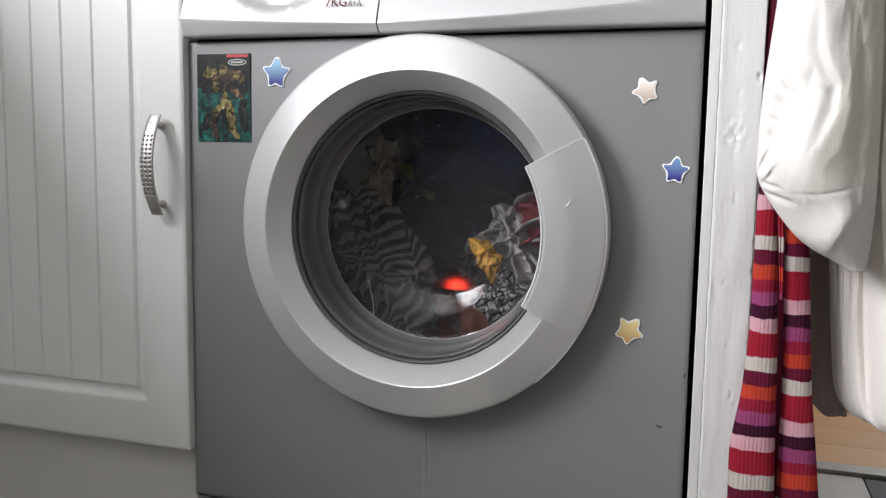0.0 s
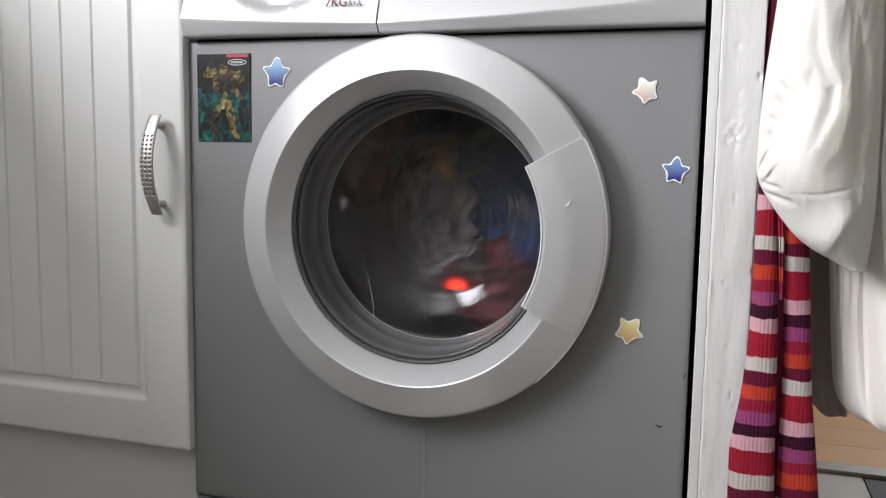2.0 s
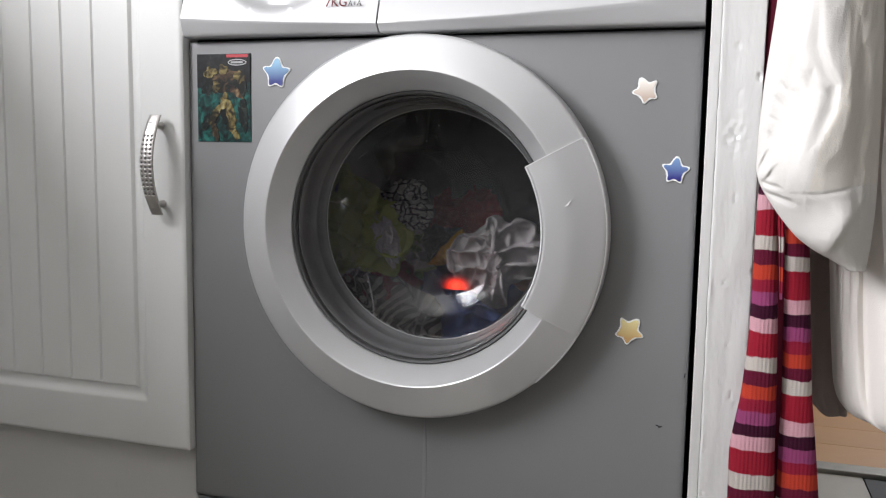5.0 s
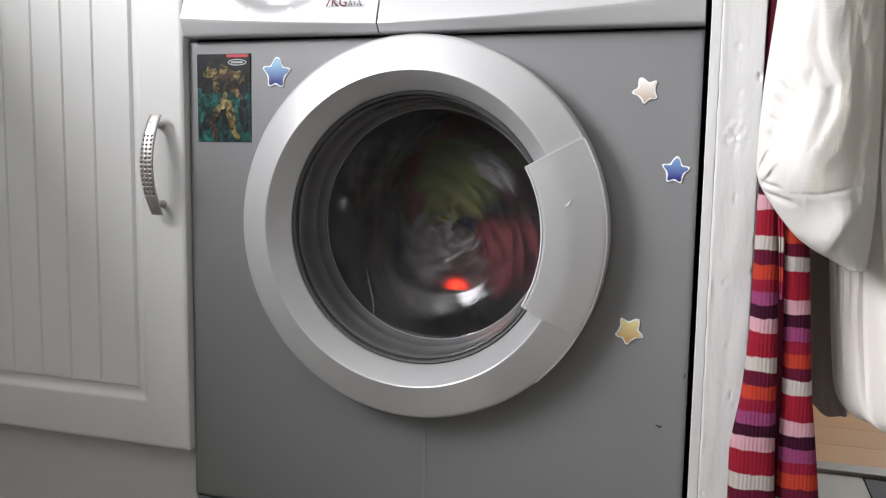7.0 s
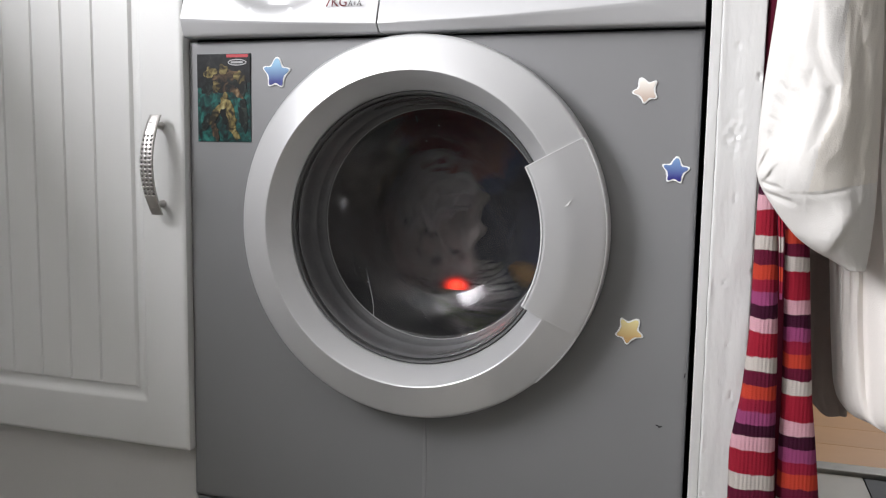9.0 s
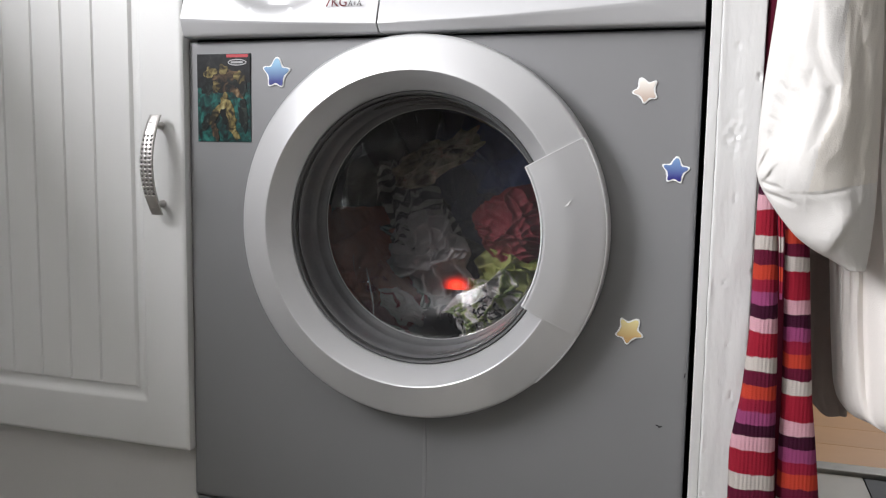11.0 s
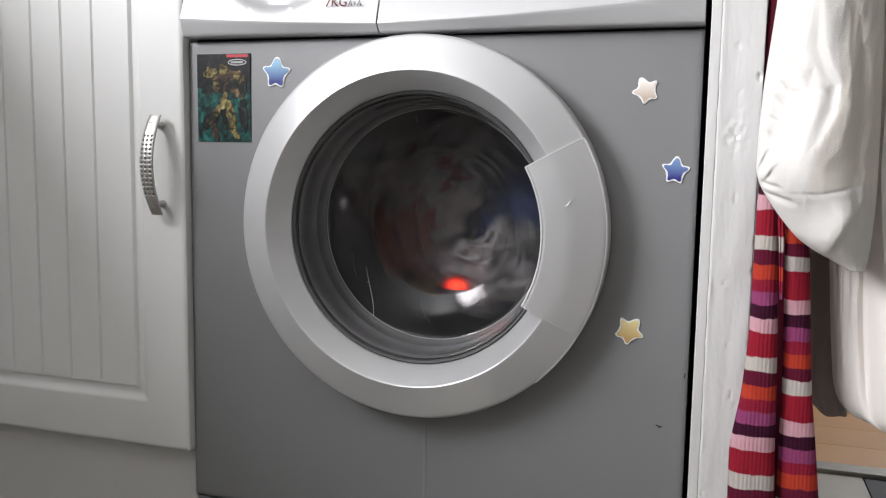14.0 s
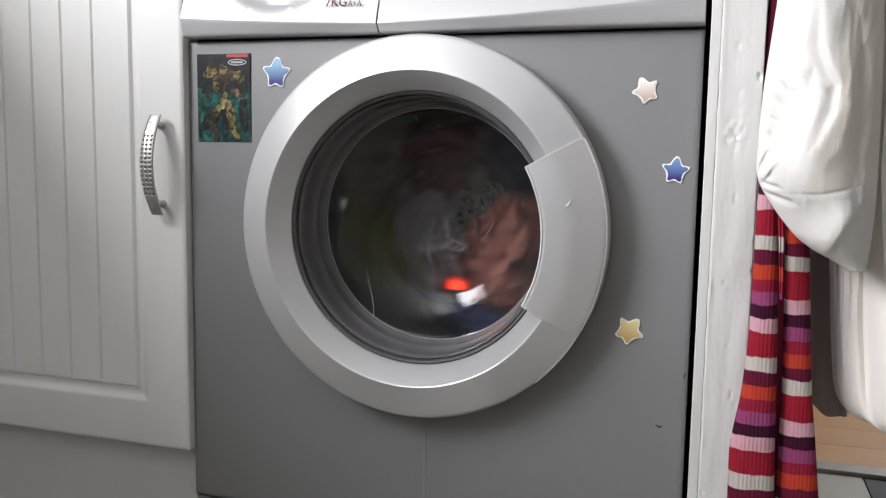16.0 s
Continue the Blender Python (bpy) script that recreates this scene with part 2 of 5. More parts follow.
def wet_cloth(rx, ry, rz, seed, amp, n=88):
    """A crumpled wet garment: a sheet gathered into folds that lean over one another, with an uneven hem."""
    rnd = random.Random(seed * 17 + 3)
    turn = rnd.uniform(0, 180)
    folds = [(radians(turn + rnd.uniform(-25, 25) + 65 * k), f, rnd.uniform(0, 6.28), a) for k, (f, a) in enumerate(((1.0, 0.75), (1.9, 0.6), (3.1, 0.42), (5.2, 0.22)))]
    bm = bmesh.new()
    uv = bm.loops.layers.uv.new("cloth")
    flat, grid = {}, []
    for i in range(n + 1):
        row = []
        for j in range(n + 1):
            u, v = 2 * i / n - 1, 2 * j / n - 1
            x, z = u * math.sqrt(1 - v * v / 2), v * math.sqrt(1 - u * u / 2)
            q = Vector((x, seed * 3.1, z))
            r = math.hypot(x, z)
            d = Vector((x, z, 0)).normalized() if r > 1e-6 else Vector((1, 0, 0))
            hem = 0.98 + 0.30 * noise.noise(d * 1.4 + Vector((0, 0, seed * 2.7))) + 0.16 * noise.noise(d * 3.6 + Vector((0, 3, seed * 1.7)))
            h = lx = lz = 0.0
            for a, f, ph, m in folds:
                w = x * math.cos(a) + z * math.sin(a) + 0.30 * noise.noise(q * 1.5 + Vector((a, 0, ph)))
                m = m * (0.55 + 0.9 * noise.noise(q * 1.2 + Vector((ph, a, 5)))) * (0.6 + amp)
                t = math.pi * 2 * f * w + ph
                h += m * (math.cos(t) + 0.3 * math.cos(2 * t + 0.6))
                push = -m * math.sin(t) * 0.20 / f ** 0.7
                lx, lz = lx + push * math.cos(a), lz + push * math.sin(a)
            dome = max(0.0, 1 - r * r) ** 0.6
            y = 0.75 * dome + 0.34 * h + 0.10 * noise.noise(q * 7) - 0.2
            p = bm.verts.new((rx * (x * hem + lx), -ry * max(-1.2, min(1.25, y)), rz * (z * hem + lz)))
            flat[p] = (x * rx * 1.3, z * rz * 1.3)
            row.append(p)
        grid.append(row)
    for a, b in zip(grid, grid[1:]):
        for j in range(n):
            f = bm.faces.new((a[j], b[j], b[j + 1], a[j + 1]))
            for lp in f.loops:
                lp[uv].uv = flat[lp.vert]
    return bm


def crease(x, z, wide, deep, line):
    """Depth of a fold that runs along a line of points: steep on one side, soft on the other, fading out at both ends."""
    best, total = None, sum(math.hypot(q[0] - p[0], q[1] - p[1]) for p, q in zip(line, line[1:]))
    run = 0.0
    for p, q in zip(line, line[1:]):
        ux, uz = q[0] - p[0], q[1] - p[1]
        ln = math.hypot(ux, uz)
        t = min(1.0, max(0.0, ((x - p[0]) * ux + (z - p[1]) * uz) / (ln * ln)))
        dx, dz = x - p[0] - t * ux, z - p[1] - t * uz
        far = math.hypot(dx, dz)
        if best is None or far < best[0]:
            best = (far, dx * uz - dz * ux, (run + t * ln) / total)
        run += ln
    far, side, along = best
    if far > 5 * wide:
        return 0.0
    w = wide if side < 0 else 2.6 * wide
    return deep * math.exp(-(far / w) ** 2) * (0.35 + 0.65 * math.sin(math.pi * min(1, max(0, along))))


def drape(levels, thick, seed, fold=0.012, freq=(28, 5), segs=96, rows=110, lean=0.0, ridge=None, creases=()):
    """Hanging cloth, lofted through levels (z, left x, right x, middle y), with long folds that run down it."""
    bm = bmesh.new()
    zs = [lv[0] for lv in levels]
    rings = []
    for j in range(rows + 1):
        k = rows // 12
        z = zs[0] + (min(zs[0], 0.9) - zs[0]) * j / k if j < k else min(zs[0], 0.9) + (zs[-1] - min(zs[0], 0.9)) * (j - k) / (rows - k)
        u = [sum(np.interp(-(z + dz), [-a for a in zs], [lv[k] for lv in levels]) for dz in (-0.01, -0.005, 0, 0.005, 0.01)) / 5 for k in (1, 2, 3)]
        cx, hw = (u[0] + u[1]) / 2, (u[1] - u[0]) / 2
        ring = []
        for i in range(segs):
            a = 2 * math.pi * i / segs
            s = abs(math.cos(a)) ** 0.8 * (1 if math.cos(a) > 0 else -1)
            x = cx + hw * s
            y = u[2] + min(thick, hw) * math.sin(a) + lean * (x - cx)
            if ridge is not None and math.sin(a) < 0:
                rs = sum(float(np.interp(-(z + dz), [-r[0] for r in ridge], [r[1] for r in ridge])) for dz in (-0.016, -0.008, 0, 0.008, 0.016)) / 5
                w = (s + 1) / (rs + 1) if s < rs else (1 - s) / (1 - rs)
                y = u[2] - min(thick, hw) * (0.75 * math.sin(w * math.pi / 2) ** 1.2 + 0.25 * -math.sin(a))
            q = Vector((x * freq[0] * 0.25, a * 0.3, z * freq[1] * 0.25))
            d = fold * (ridged(q, seed) - 0.3)
            edge = 1 - abs(s) ** 6
            for wide, deep, *line in creases:
                d -= crease(x, z, wide, deep, line)
            ring.append(bm.verts.new((x, y - d * edge * (1 if math.sin(a) < 0 else -1), z)))
        rings.append(ring)
    for p, q in zip(rings, rings[1:]):
        for i in range(segs):
            bm.faces.new((p[i], p[(i + 1) % segs], q[(i + 1) % segs], q[i]))
    bm.faces.new(rings[0])
    bm.faces.new(rings[-1][::-1])
    return bm


# ---- the room ----
def room():
    def solid(name, bm, m, label, category):
        ob = part(name, bm, m, None, label, 0)
        return tagged(ob, label, category, kind="structure")

    # kitchen floor up to the threshold, then the next room's floor
    solid("floor", box(-1.56, 2.3, -2.6, 0.76, -0.05, -0.003), TILE_BLACK, "black base of a checked vinyl kitchen floor", "floor")
    solid("threshold", box(0.45, 1.35, 0.758, 0.80, -0.01, 0.008, 0.003), STRIP, "worn metal threshold strip between two floors", "threshold")
    solid("wood_floor", box(-0.5, 2.3, 0.80, 2.6, -0.05, 0.0), BLACK, "base under the wooden floor of the next room", "floor")
    # the kitchen's back wall with its doorway, then the room behind
    solid("wall_north", box(-1.56, 0.36, 0.72, 0.86, -0.05, 2.45), WALL, "plain painted wall behind the machine", "wall")
    solid("wall_north_east", box(1.32, 2.3, 0.72, 0.86, -0.05, 2.45), WALL, "plain painted wall beside the doorway", "wall")
    solid("wall_north_top", box(0.36, 1.32, 0.72, 0.86, 2.05, 2.45), WALL, "plain painted wall over the doorway", "wall")
    solid("wall_far_low", box(-0.5, 2.3, 2.6, 2.7, -0.05, 1.05), WALL, "plain wall under the opening added in the next room", "wall")
    solid("wall_far_high", box(-0.5, 2.3, 2.6, 2.7, 2.05, 2.45), WALL, "plain wall over the opening added in the next room", "wall")
    solid("wall_far_side", box(-0.5, 0.85, 2.6, 2.7, 1.05, 2.05), WALL, "plain wall beside the opening added in the next room", "wall")
    solid("wall_far_east", box(1.85, 2.3, 2.6, 2.7, 1.05, 2.05), WALL, "plain wall beside the opening added in the next room", "wall")
    solid("wall_far_west", box(-0.6, -0.5, 0.86, 2.7, -0.05, 2.45), WALL, "plain side wall of the next room", "wall")
    solid("wall_east", box(2.3, 2.4, -2.7, 2.7, -0.05, 2.45), WALL, "plain painted side wall", "wall")
    solid("wall_south", box(-1.56, 2.3, -2.7, -2.6, -0.05, 2.45), WALL, "plain painted wall opposite the machine", "wall")
    wx = (-1.56, -1.38)
    solid("wall_west_low", box(*wx, -2.6, 0.72, -0.05, 1.13), WALL, "plain painted wall under the window", "wall")
    solid("wall_west_high", box(*wx, -2.6, 0.72, 2.20, 2.45), WALL, "plain painted wall over the window", "wall")
    solid("wall_west_south", box(*wx, -2.6, -2.33, 1.13, 2.20), WALL, "plain painted wall beside the window", "wall")
    solid("wall_west_north", box(*wx, -0.97, 0.72, 1.13, 2.20), WALL, "plain painted wall beside the window", "wall")
    solid("ceiling", box(-1.56, 2.4, -2.7, 2.7, 2.45, 2.55), CEIL, "plain white ceiling", "ceiling")


def floor_pieces():
    base = bpy.data.objects["floor"]
    size = 0.225
    me = {}
    for tone, m in (("cream", TILE_CREAM), ("black", TILE_BLACK)):
        bm = box(0.001, size - 0.001, 0.001, size - 0.001, -0.003, 0.0, 0.0006, 1)
        me[tone] = bpy.data.meshes.new("tile")
        bm.to_mesh(me[tone])
        bm.free()
        me[tone].materials.append(m)
    for i in range(-8, 9):
        for j in range(-14, 1):
            x, y = 0.592 + i * size - size, 0.757 - size + j * size
            ob = new("tile", me["cream" if (i + j) % 2 == 0 else "black"])
            ob.location = (x, y, 0)
            ob.parent = base
    base = bpy.data.objects["wood_floor"]
    planks = {}
    for j in range(15):
        x, ln = -0.5, 0.9 - (j % 3) * 0.2
        while x < 2.29:
            ln = round(min(ln, 2.3 - x), 3)
            if ln not in planks:
                bm = box(0.0005, ln - 0.0005, 0.0005, 0.1195, 0.0, 0.004, 0.0008, 1)
                planks[ln] = bpy.data.meshes.new("plank")
                bm.to_mesh(planks[ln])
                bm.free()
                planks[ln].materials.append(WOOD)
            ob = new("plank", planks[ln])
            ob.location = (x, 0.801 + j * 0.12, 0)
            ob.parent = base
            x, ln = x + ln, 0.9


room()


# ---- the doorway's frame, and its door, which stands open with its edge towards the room ----
def doorway():
    f = thing("door_frame", "white painted wooden frame round the doorway", "door frame", kind="structure")
    part("jamb", box(0.36, 0.385, 0.715, 0.862, 0.0, 2.04, 0.003, 2), GLOSS, f)
    part("jamb", box(1.295, 1.32, 0.715, 0.862, 0.0, 2.04, 0.003, 2), GLOSS, f)
    part("head", box(0.385, 1.295, 0.715, 0.862, 2.015, 2.04, 0.003, 2), GLOSS, f)
    d = thing("open_door", "white gloss-painted door standing open, its edge chipped", "door", kind="structure")
    bm = bmesh.new()
    # the door's edge, with dents in the paint and a filled latch hole
    xs = [0.3135, 0.3138, 0.3145, 0.316] + [0.318 + 0.002 * k for k in range(17)] + [0.3515, 0.3527, 0.3533, 0.3535]
    zs = [0.012 + 0.02 * k for k in range(11)] + [0.222 + 0.002 * k for k in range(270)] + [0.78, 1.02, 1.4, 1.99]
    def face(x, z):
        e = min(x - 0.3135, 0.3535 - x)
        y = 0.0012 * max(0, 1 - e / 0.0016) ** 2 - 0.0009 * math.exp(-((x - 0.3155) / 0.0011) ** 2) * (0.55 + noise.noise(Vector((4, 2, z * 26))))
        y += 0.0010 * noise.noise(Vector((x * 60, 3, z * 14))) + 0.0040 * max(0, noise.noise(Vector((x * 190, 9, z * 70))) - 0.42)
        r = math.hypot((x - 0.333) / 0.015, (z - 0.597) / 0.026)
        if r < 1:
            y += 0.0024 * min(1, 2 * (1 - r)) * (0.25 + noise.noise(Vector((x * 150, 1, z * 110))) + 0.4 * noise.noise(Vector((x * 420, 1, z * 300))))
        return -0.030 + y
    grid = [[bm.verts.new((x + (0.0006 * noise.noise(Vector((2, 5, z * 45))) if x in (xs[0], xs[-1]) else 0), face(x, z), z)) for z in zs] for x in xs]
    for a, b in zip(grid, grid[1:]):
        for k in range(len(zs) - 1):
            bm.faces.new((a[k], b[k], b[k + 1], a[k + 1]))
    for col in (grid[0], grid[-1]):
        far = [bm.verts.new((v.co.x, 0.71, v.co.z)) for v in col]
        for k in range(len(col) - 1):
            bm.faces.new((col[k], far[k], far[k + 1], col[k + 1]))
    part("leaf", bm, GLOSS, d, "", 30)
    part("edge_strip", box(0.3035, 0.3133, -0.0282, 0.70, 0.012, 1.99, 0.0012, 3), GLOSS, d, "narrow painted strip along the edge")


doorway()


# ---- the washing machine ----
CX, CZ = 0.004, 0.4896
HW = 0.2975


def front_panel():
    """The steel front with its round opening and rolled edges."""
    bm = bmesh.new()
    z0, z1 = 0.136, 0.7005
    corners = [math.atan2(z - CZ, x - CX) for x, z in ((HW, z1), (-HW, z1), (-HW, z0), (HW, z0))]
    angles = sorted(set([2 * math.pi * i / 160 - math.pi for i in range(160)] + corners))

    def edge(a, inset):
        c, s = math.cos(a), math.sin(a)
        t = min(((HW - inset - CX) / c) if c > 1e-9 else 9, ((-HW + inset - CX) / c) if c < -1e-9 else 9,
                ((z1 - inset - CZ) / s) if s > 1e-9 else 9, ((z0 + inset - CZ) / s) if s < -1e-9 else 9)
        return CX + c * t, CZ + s * t

    rings = []
    for kind, y in ((0.160, 0.03), (0.160, 0.002), (0.164, 0.0), (0.170, 0.0), (-0.010, 0.0), (-0.006, 0.0), (-0.0030, 0.0004), (-0.0012, 0.0014), (-0.0003, 0.0030), (-0.0, 0.0050), (-0.0, 0.03)):
        ring = []
        for a in angles:
            if kind > 0:
                x, z = CX + kind * math.cos(a), CZ + kind * math.sin(a)
            else:
                x, z = edge(a, -kind)
            ring.append(bm.verts.new((x, y, z)))
        rings.append(ring)
    n = len(angles)
    for p, q in zip(rings, rings[1:]):
        for i in range(n):
            bm.faces.new((p[i], p[(i + 1) % n], q[(i + 1) % n], q[i]))
    return bm


def band_top(x):
    """Height of the crease that parts the control panel's lower band from its face."""
    if x < -0.044:
        return 0.713 + 0.012 * ((-0.044 - x) / 0.25) ** 1.3
    return 0.713 + 0.0145 * ((x + 0.044) / 0.30) ** 1.7


def control_panel(x0, x1, hollow=None):
    """A piece of the control panel: an undercut lower band, a crease, and a face that leans back."""
    bm = bmesh.new()
    nx = 90
    rows = []
    for i in range(nx + 1):
        x = x0 + (x1 - x0) * i / nx
        zb = band_top(x)
        pts = [(0.02, 0.7035), (-0.0130, 0.7035), (-0.0155, 0.7045), (-0.0166, 0.706)]
        pts += [(-0.0166 - 0.0054 * k / 4, 0.706 + (zb - 0.001 - 0.706) * k / 4) for k in range(1, 5)]
        for k in range(0, 25):
            z = zb + 0.0005 + (0.845 - zb) * k / 24
            y = -0.0222 + 0.34 * (z - zb)
            if hollow:
                hx, hz, hr, hd = hollow
                e = math.hypot((x - hx) / hr, (z - hz) / (hr * 0.55))
                if e < 1.15:
                    t = min(1, max(0, (1.15 - e) / 0.3))
                    y += hd * t * t * (3 - 2 * t)
            pts.append((y, z))
        pts += [(0.03, 0.85), (0.05, 0.85)]
        rows.append([bm.verts.new((x, y, z)) for y, z in pts])
    for p, q in zip(rows, rows[1:]):
        for a in range(len(p) - 1):
            bm.faces.new((p[a], p[a + 1], q[a + 1], q[a]))
    bm.faces.new(rows[0])
    bm.faces.new(rows[-1][::-1])
    return bm


def text(name, body, size, x, y, z, tilt, material, parent, shear=0.25, depth=0.0002):
    cu = bpy.data.curves.new(name, "FONT")
    cu.body, cu.size, cu.extrude, cu.shear = body, size, depth, shear
    tmp = bpy.data.objects.new(name, cu)
    me = bpy.data.meshes.new_from_object(tmp)
    bpy.data.objects.remove(tmp)
    me.materials.clear()
    me.materials.append(material)
    ob = new(name, me)
    ob.parent = parent
    ob.matrix_basis = pose(x, y, z, 90 - tilt, 0, 0)
    return ob


washer = thing("washing_machine", "silver-grey front-loading washing machine with a large round door", "washing machine", (0, 0, 0))
part("front_panel", front_panel(), SILVER, washer, "grey painted steel front")
part("side_panel", box(-HW, -HW + 0.004, 0.0305, 0.56, 0.05, 0.845), SIDE, washer, "dark steel side")
part("side_panel", box(HW - 0.004, HW, 0.0305, 0.56, 0.05, 0.845), SIDE, washer, "dark steel side")
part("back_panel", box(-HW, HW, 0.5605, 0.566, 0.05, 0.845), SIDE, washer)
part("top_panel", box(-HW, HW, 0.052, 0.566, 0.8455, 0.86, 0.003), SILVER_TOP, washer)
part("shadow_gap", box(-HW + 0.006, HW - 0.006, 0.012, 0.03, 0.7008, 0.7034), BLACK, washer)
part("kick_plate", box(-HW + 0.001, HW - 0.001, 0.004, 0.03, 0.02, 0.1335, 0.003), SILVER, washer, "grey kick plate under the front")
for fx in (-0.25, 0.25):
    for fy in (0.06, 0.5):
        part("foot", revolve([(0.001, 0), (0.022, 0), (0.022, 0.02), (0.001, 0.02)], 0, 0, 20), RUBBER, washer).matrix_basis = pose(fx, fy, 0.0, 90)
part("drawer_front", control_panel(-0.2918, -0.0455, (-0.172, 0.764, 0.052, 0.015)), SILVER_TOP, washer, "pale detergent drawer front with a hollow grip")
part("control_panel", control_panel(-0.0435, HW), SILVER_TOP, washer, "pale control panel")
INK_RED = plain("ink_dark_red", (0.16, 0.03, 0.035), 0.5)
INK_GREY = plain("ink_grey", (0.10, 0.09, 0.09), 0.5)
text("lettering", "7KG", 0.0143, -0.1080, -0.0177, 0.7322, -18.8, INK_RED, washer)
text("lettering", "A+A", 0.0085, -0.0803, -0.0178, 0.7322, -18.8, INK_GREY, washer)

# the door
door = part("door", revolve([(0.2095, -0.004), (0.2095, -0.028), (0.2090, -0.0308), (0.2078, -0.0328), (0.2064, -0.0339), (0.2048, -0.0348), (0.1720, -0.0489), (0.1709, -0.0494), (0.1701, -0.0495), (0.1694, -0.0491), (0.1687, -0.0483),
                             (0.1522, -0.0256), (0.1513, -0.0243), (0.1506, -0.0225), (0.1505, -0.0200), (0.1505, -0.004)], CX, CZ, 200, 29.35, 330.65), SILVER_RING, washer, "broad silver door ring with a sloped inner bevel", 25)
part("handle_plate", revolve([(0.2097, -0.004), (0.2097, -0.0300), (0.2093, -0.0322), (0.2082, -0.0340), (0.2066, -0.0353), (0.2045, -0.0362), (0.2030, -0.0368), (0.182, -0.0458), (0.176, -0.0480), (0.168, -0.0500), (0.1510, -0.0526), (0.1490, -0.0528), (0.1475, -0.0524), (0.1462, -0.0514),
                              (0.1452, -0.0495), (0.1452, -0.020), (0.155, -0.004)], CX, CZ, 60, -29.2, 29.2), SILVER_RING, door, "grey handle plate across the ring", 30)
# pale strips added along the plate's and ring's edges, painting in their glints
EDGE_GLINT = mat("painted_edge_glint", (0.86, 0.86, 0.86), 0.3, 0.2)
part("inner_glint_strip", revolve([(0.1468, -0.0530), (0.1462, -0.0534), (0.1454, -0.0530), (0.1448, -0.0515), (0.1452, -0.0505), (0.1466, -0.0520)], CX, CZ, 60, -29.2, 29.2), EDGE_GLINT, door, "pale strip painted as the inner edge's glint", 60)
part("outer_glint_strip", revolve([(0.2102, -0.0300), (0.2100, -0.0318), (0.2092, -0.0333), (0.2085, -0.0333), (0.2092, -0.0312)], CX, CZ, 100, -48, 29.2), EDGE_GLINT, door, "pale strip painted as the outer edge's glint", 60)
for a in (29.27, -29.27):
    c, q = math.cos(radians(a)), math.sin(radians(a))
    bm = bmesh.new()
    rows = []
    for r, y in ((0.1456, -0.0522), (0.1500, -0.0532), (0.168, -0.0504), (0.176, -0.0484), (0.182, -0.0462), (0.2040, -0.0368), (0.2080, -0.0345)):
        rows.append([bm.verts.new((CX + r * c - q * w, y + d, CZ + r * q + c * w)) for w, d in ((-0.0005, 0.0), (0.0005, 0.0), (0.0005, 0.002), (-0.0005, 0.002))])
    for p, t in zip(rows, rows[1:]):
        for k in range(4):
            bm.faces.new((p[k], p[(k + 1) % 4], t[(k + 1) % 4], t[k]))
    bm.faces.new(rows[0]), bm.faces.new(rows[-1][::-1])
    # only the upper strip is painted pale for its glint
    part("plate_edge_strip", bm, EDGE_GLINT if a > 0 else SILVER_RING, door)
part("seal_ring", revolve([(0.1512, -0.020), (0.1490, -0.0235), (0.1470, -0.0215), (0.1462, -0.012), (0.1470, 0.0), (0.1512, 0.0)], CX, CZ, 128), RUBBER, door, "black seal round the glass")
part("glass_rim", revolve([(0.1468, -0.0150), (0.1452, -0.0165), (0.1442, -0.0150), (0.1434, -0.0090), (0.1430, -0.0048), (0.1424, 0.0040), (0.1410, 0.0125), (0.1396, 0.0150), (0.1388, 0.0170), (0.1386, 0.0186), (0.1396, 0.0200), (0.1394, 0.0230),
                        (0.1384, 0.0285), (0.1374, 0.0320), (0.1356, 0.0340), (0.1346, 0.0358), (0.1346, 0.0372), (0.1354, 0.0395), (0.1445, 0.0395), (0.1480, 0.026)], CX, CZ, 160), RIM, door, "dark smoky stepped rim of the glass", 30)
part("bowl_edge", revolve([(0.1346, 0.0362), (0.1340, 0.0364), (0.1338, 0.0369), (0.1342, 0.0374), (0.1348, 0.0372)], CX, CZ, 160), plain("pale_glass_edge", (0.30, 0.30, 0.30), 0.25), door, "pale thin edge of the glass bowl")
bowl = [(0.1352, 0.0365), (0.1305, 0.0415), (0.123, 0.0490), (0.114, 0.0575), (0.105, 0.0650), (0.0965, 0.0704), (0.0905, 0.0736), (0.0887, 0.0746), (0.0874, 0.0751), (0.0858, 0.0753), (0.060, 0.0766), (0.030, 0.0778), (0.0003, 0.078)]
bowl_out = [(r + 0.0028 if i < 6 else r, y + (0.0030 if i > 3 else 0.001 * i)) for i, (r, y) in enumerate(bowl)]
g = part("glass_bowl", revolve(bowl + bowl_out[::-1], CX, CZ, 128), GLASS, door, "smoked glass bowl", 60)
g.visible_shadow = False
part("gasket", revolve([(0.1500, 0.0265), (0.146, 0.029), (0.150, 0.040), (0.160, 0.052), (0.170, 0.066), (0.172, 0.080), (0.180, 0.084), (0.190, 0.084), (0.190, 0.0265)], CX, CZ, 96), GASKET, washer, "grey rubber door gasket")

# scratches and a dark nick
SCRATCH = plain("bare_scratch", (0.62, 0.62, 0.61), 0.5)
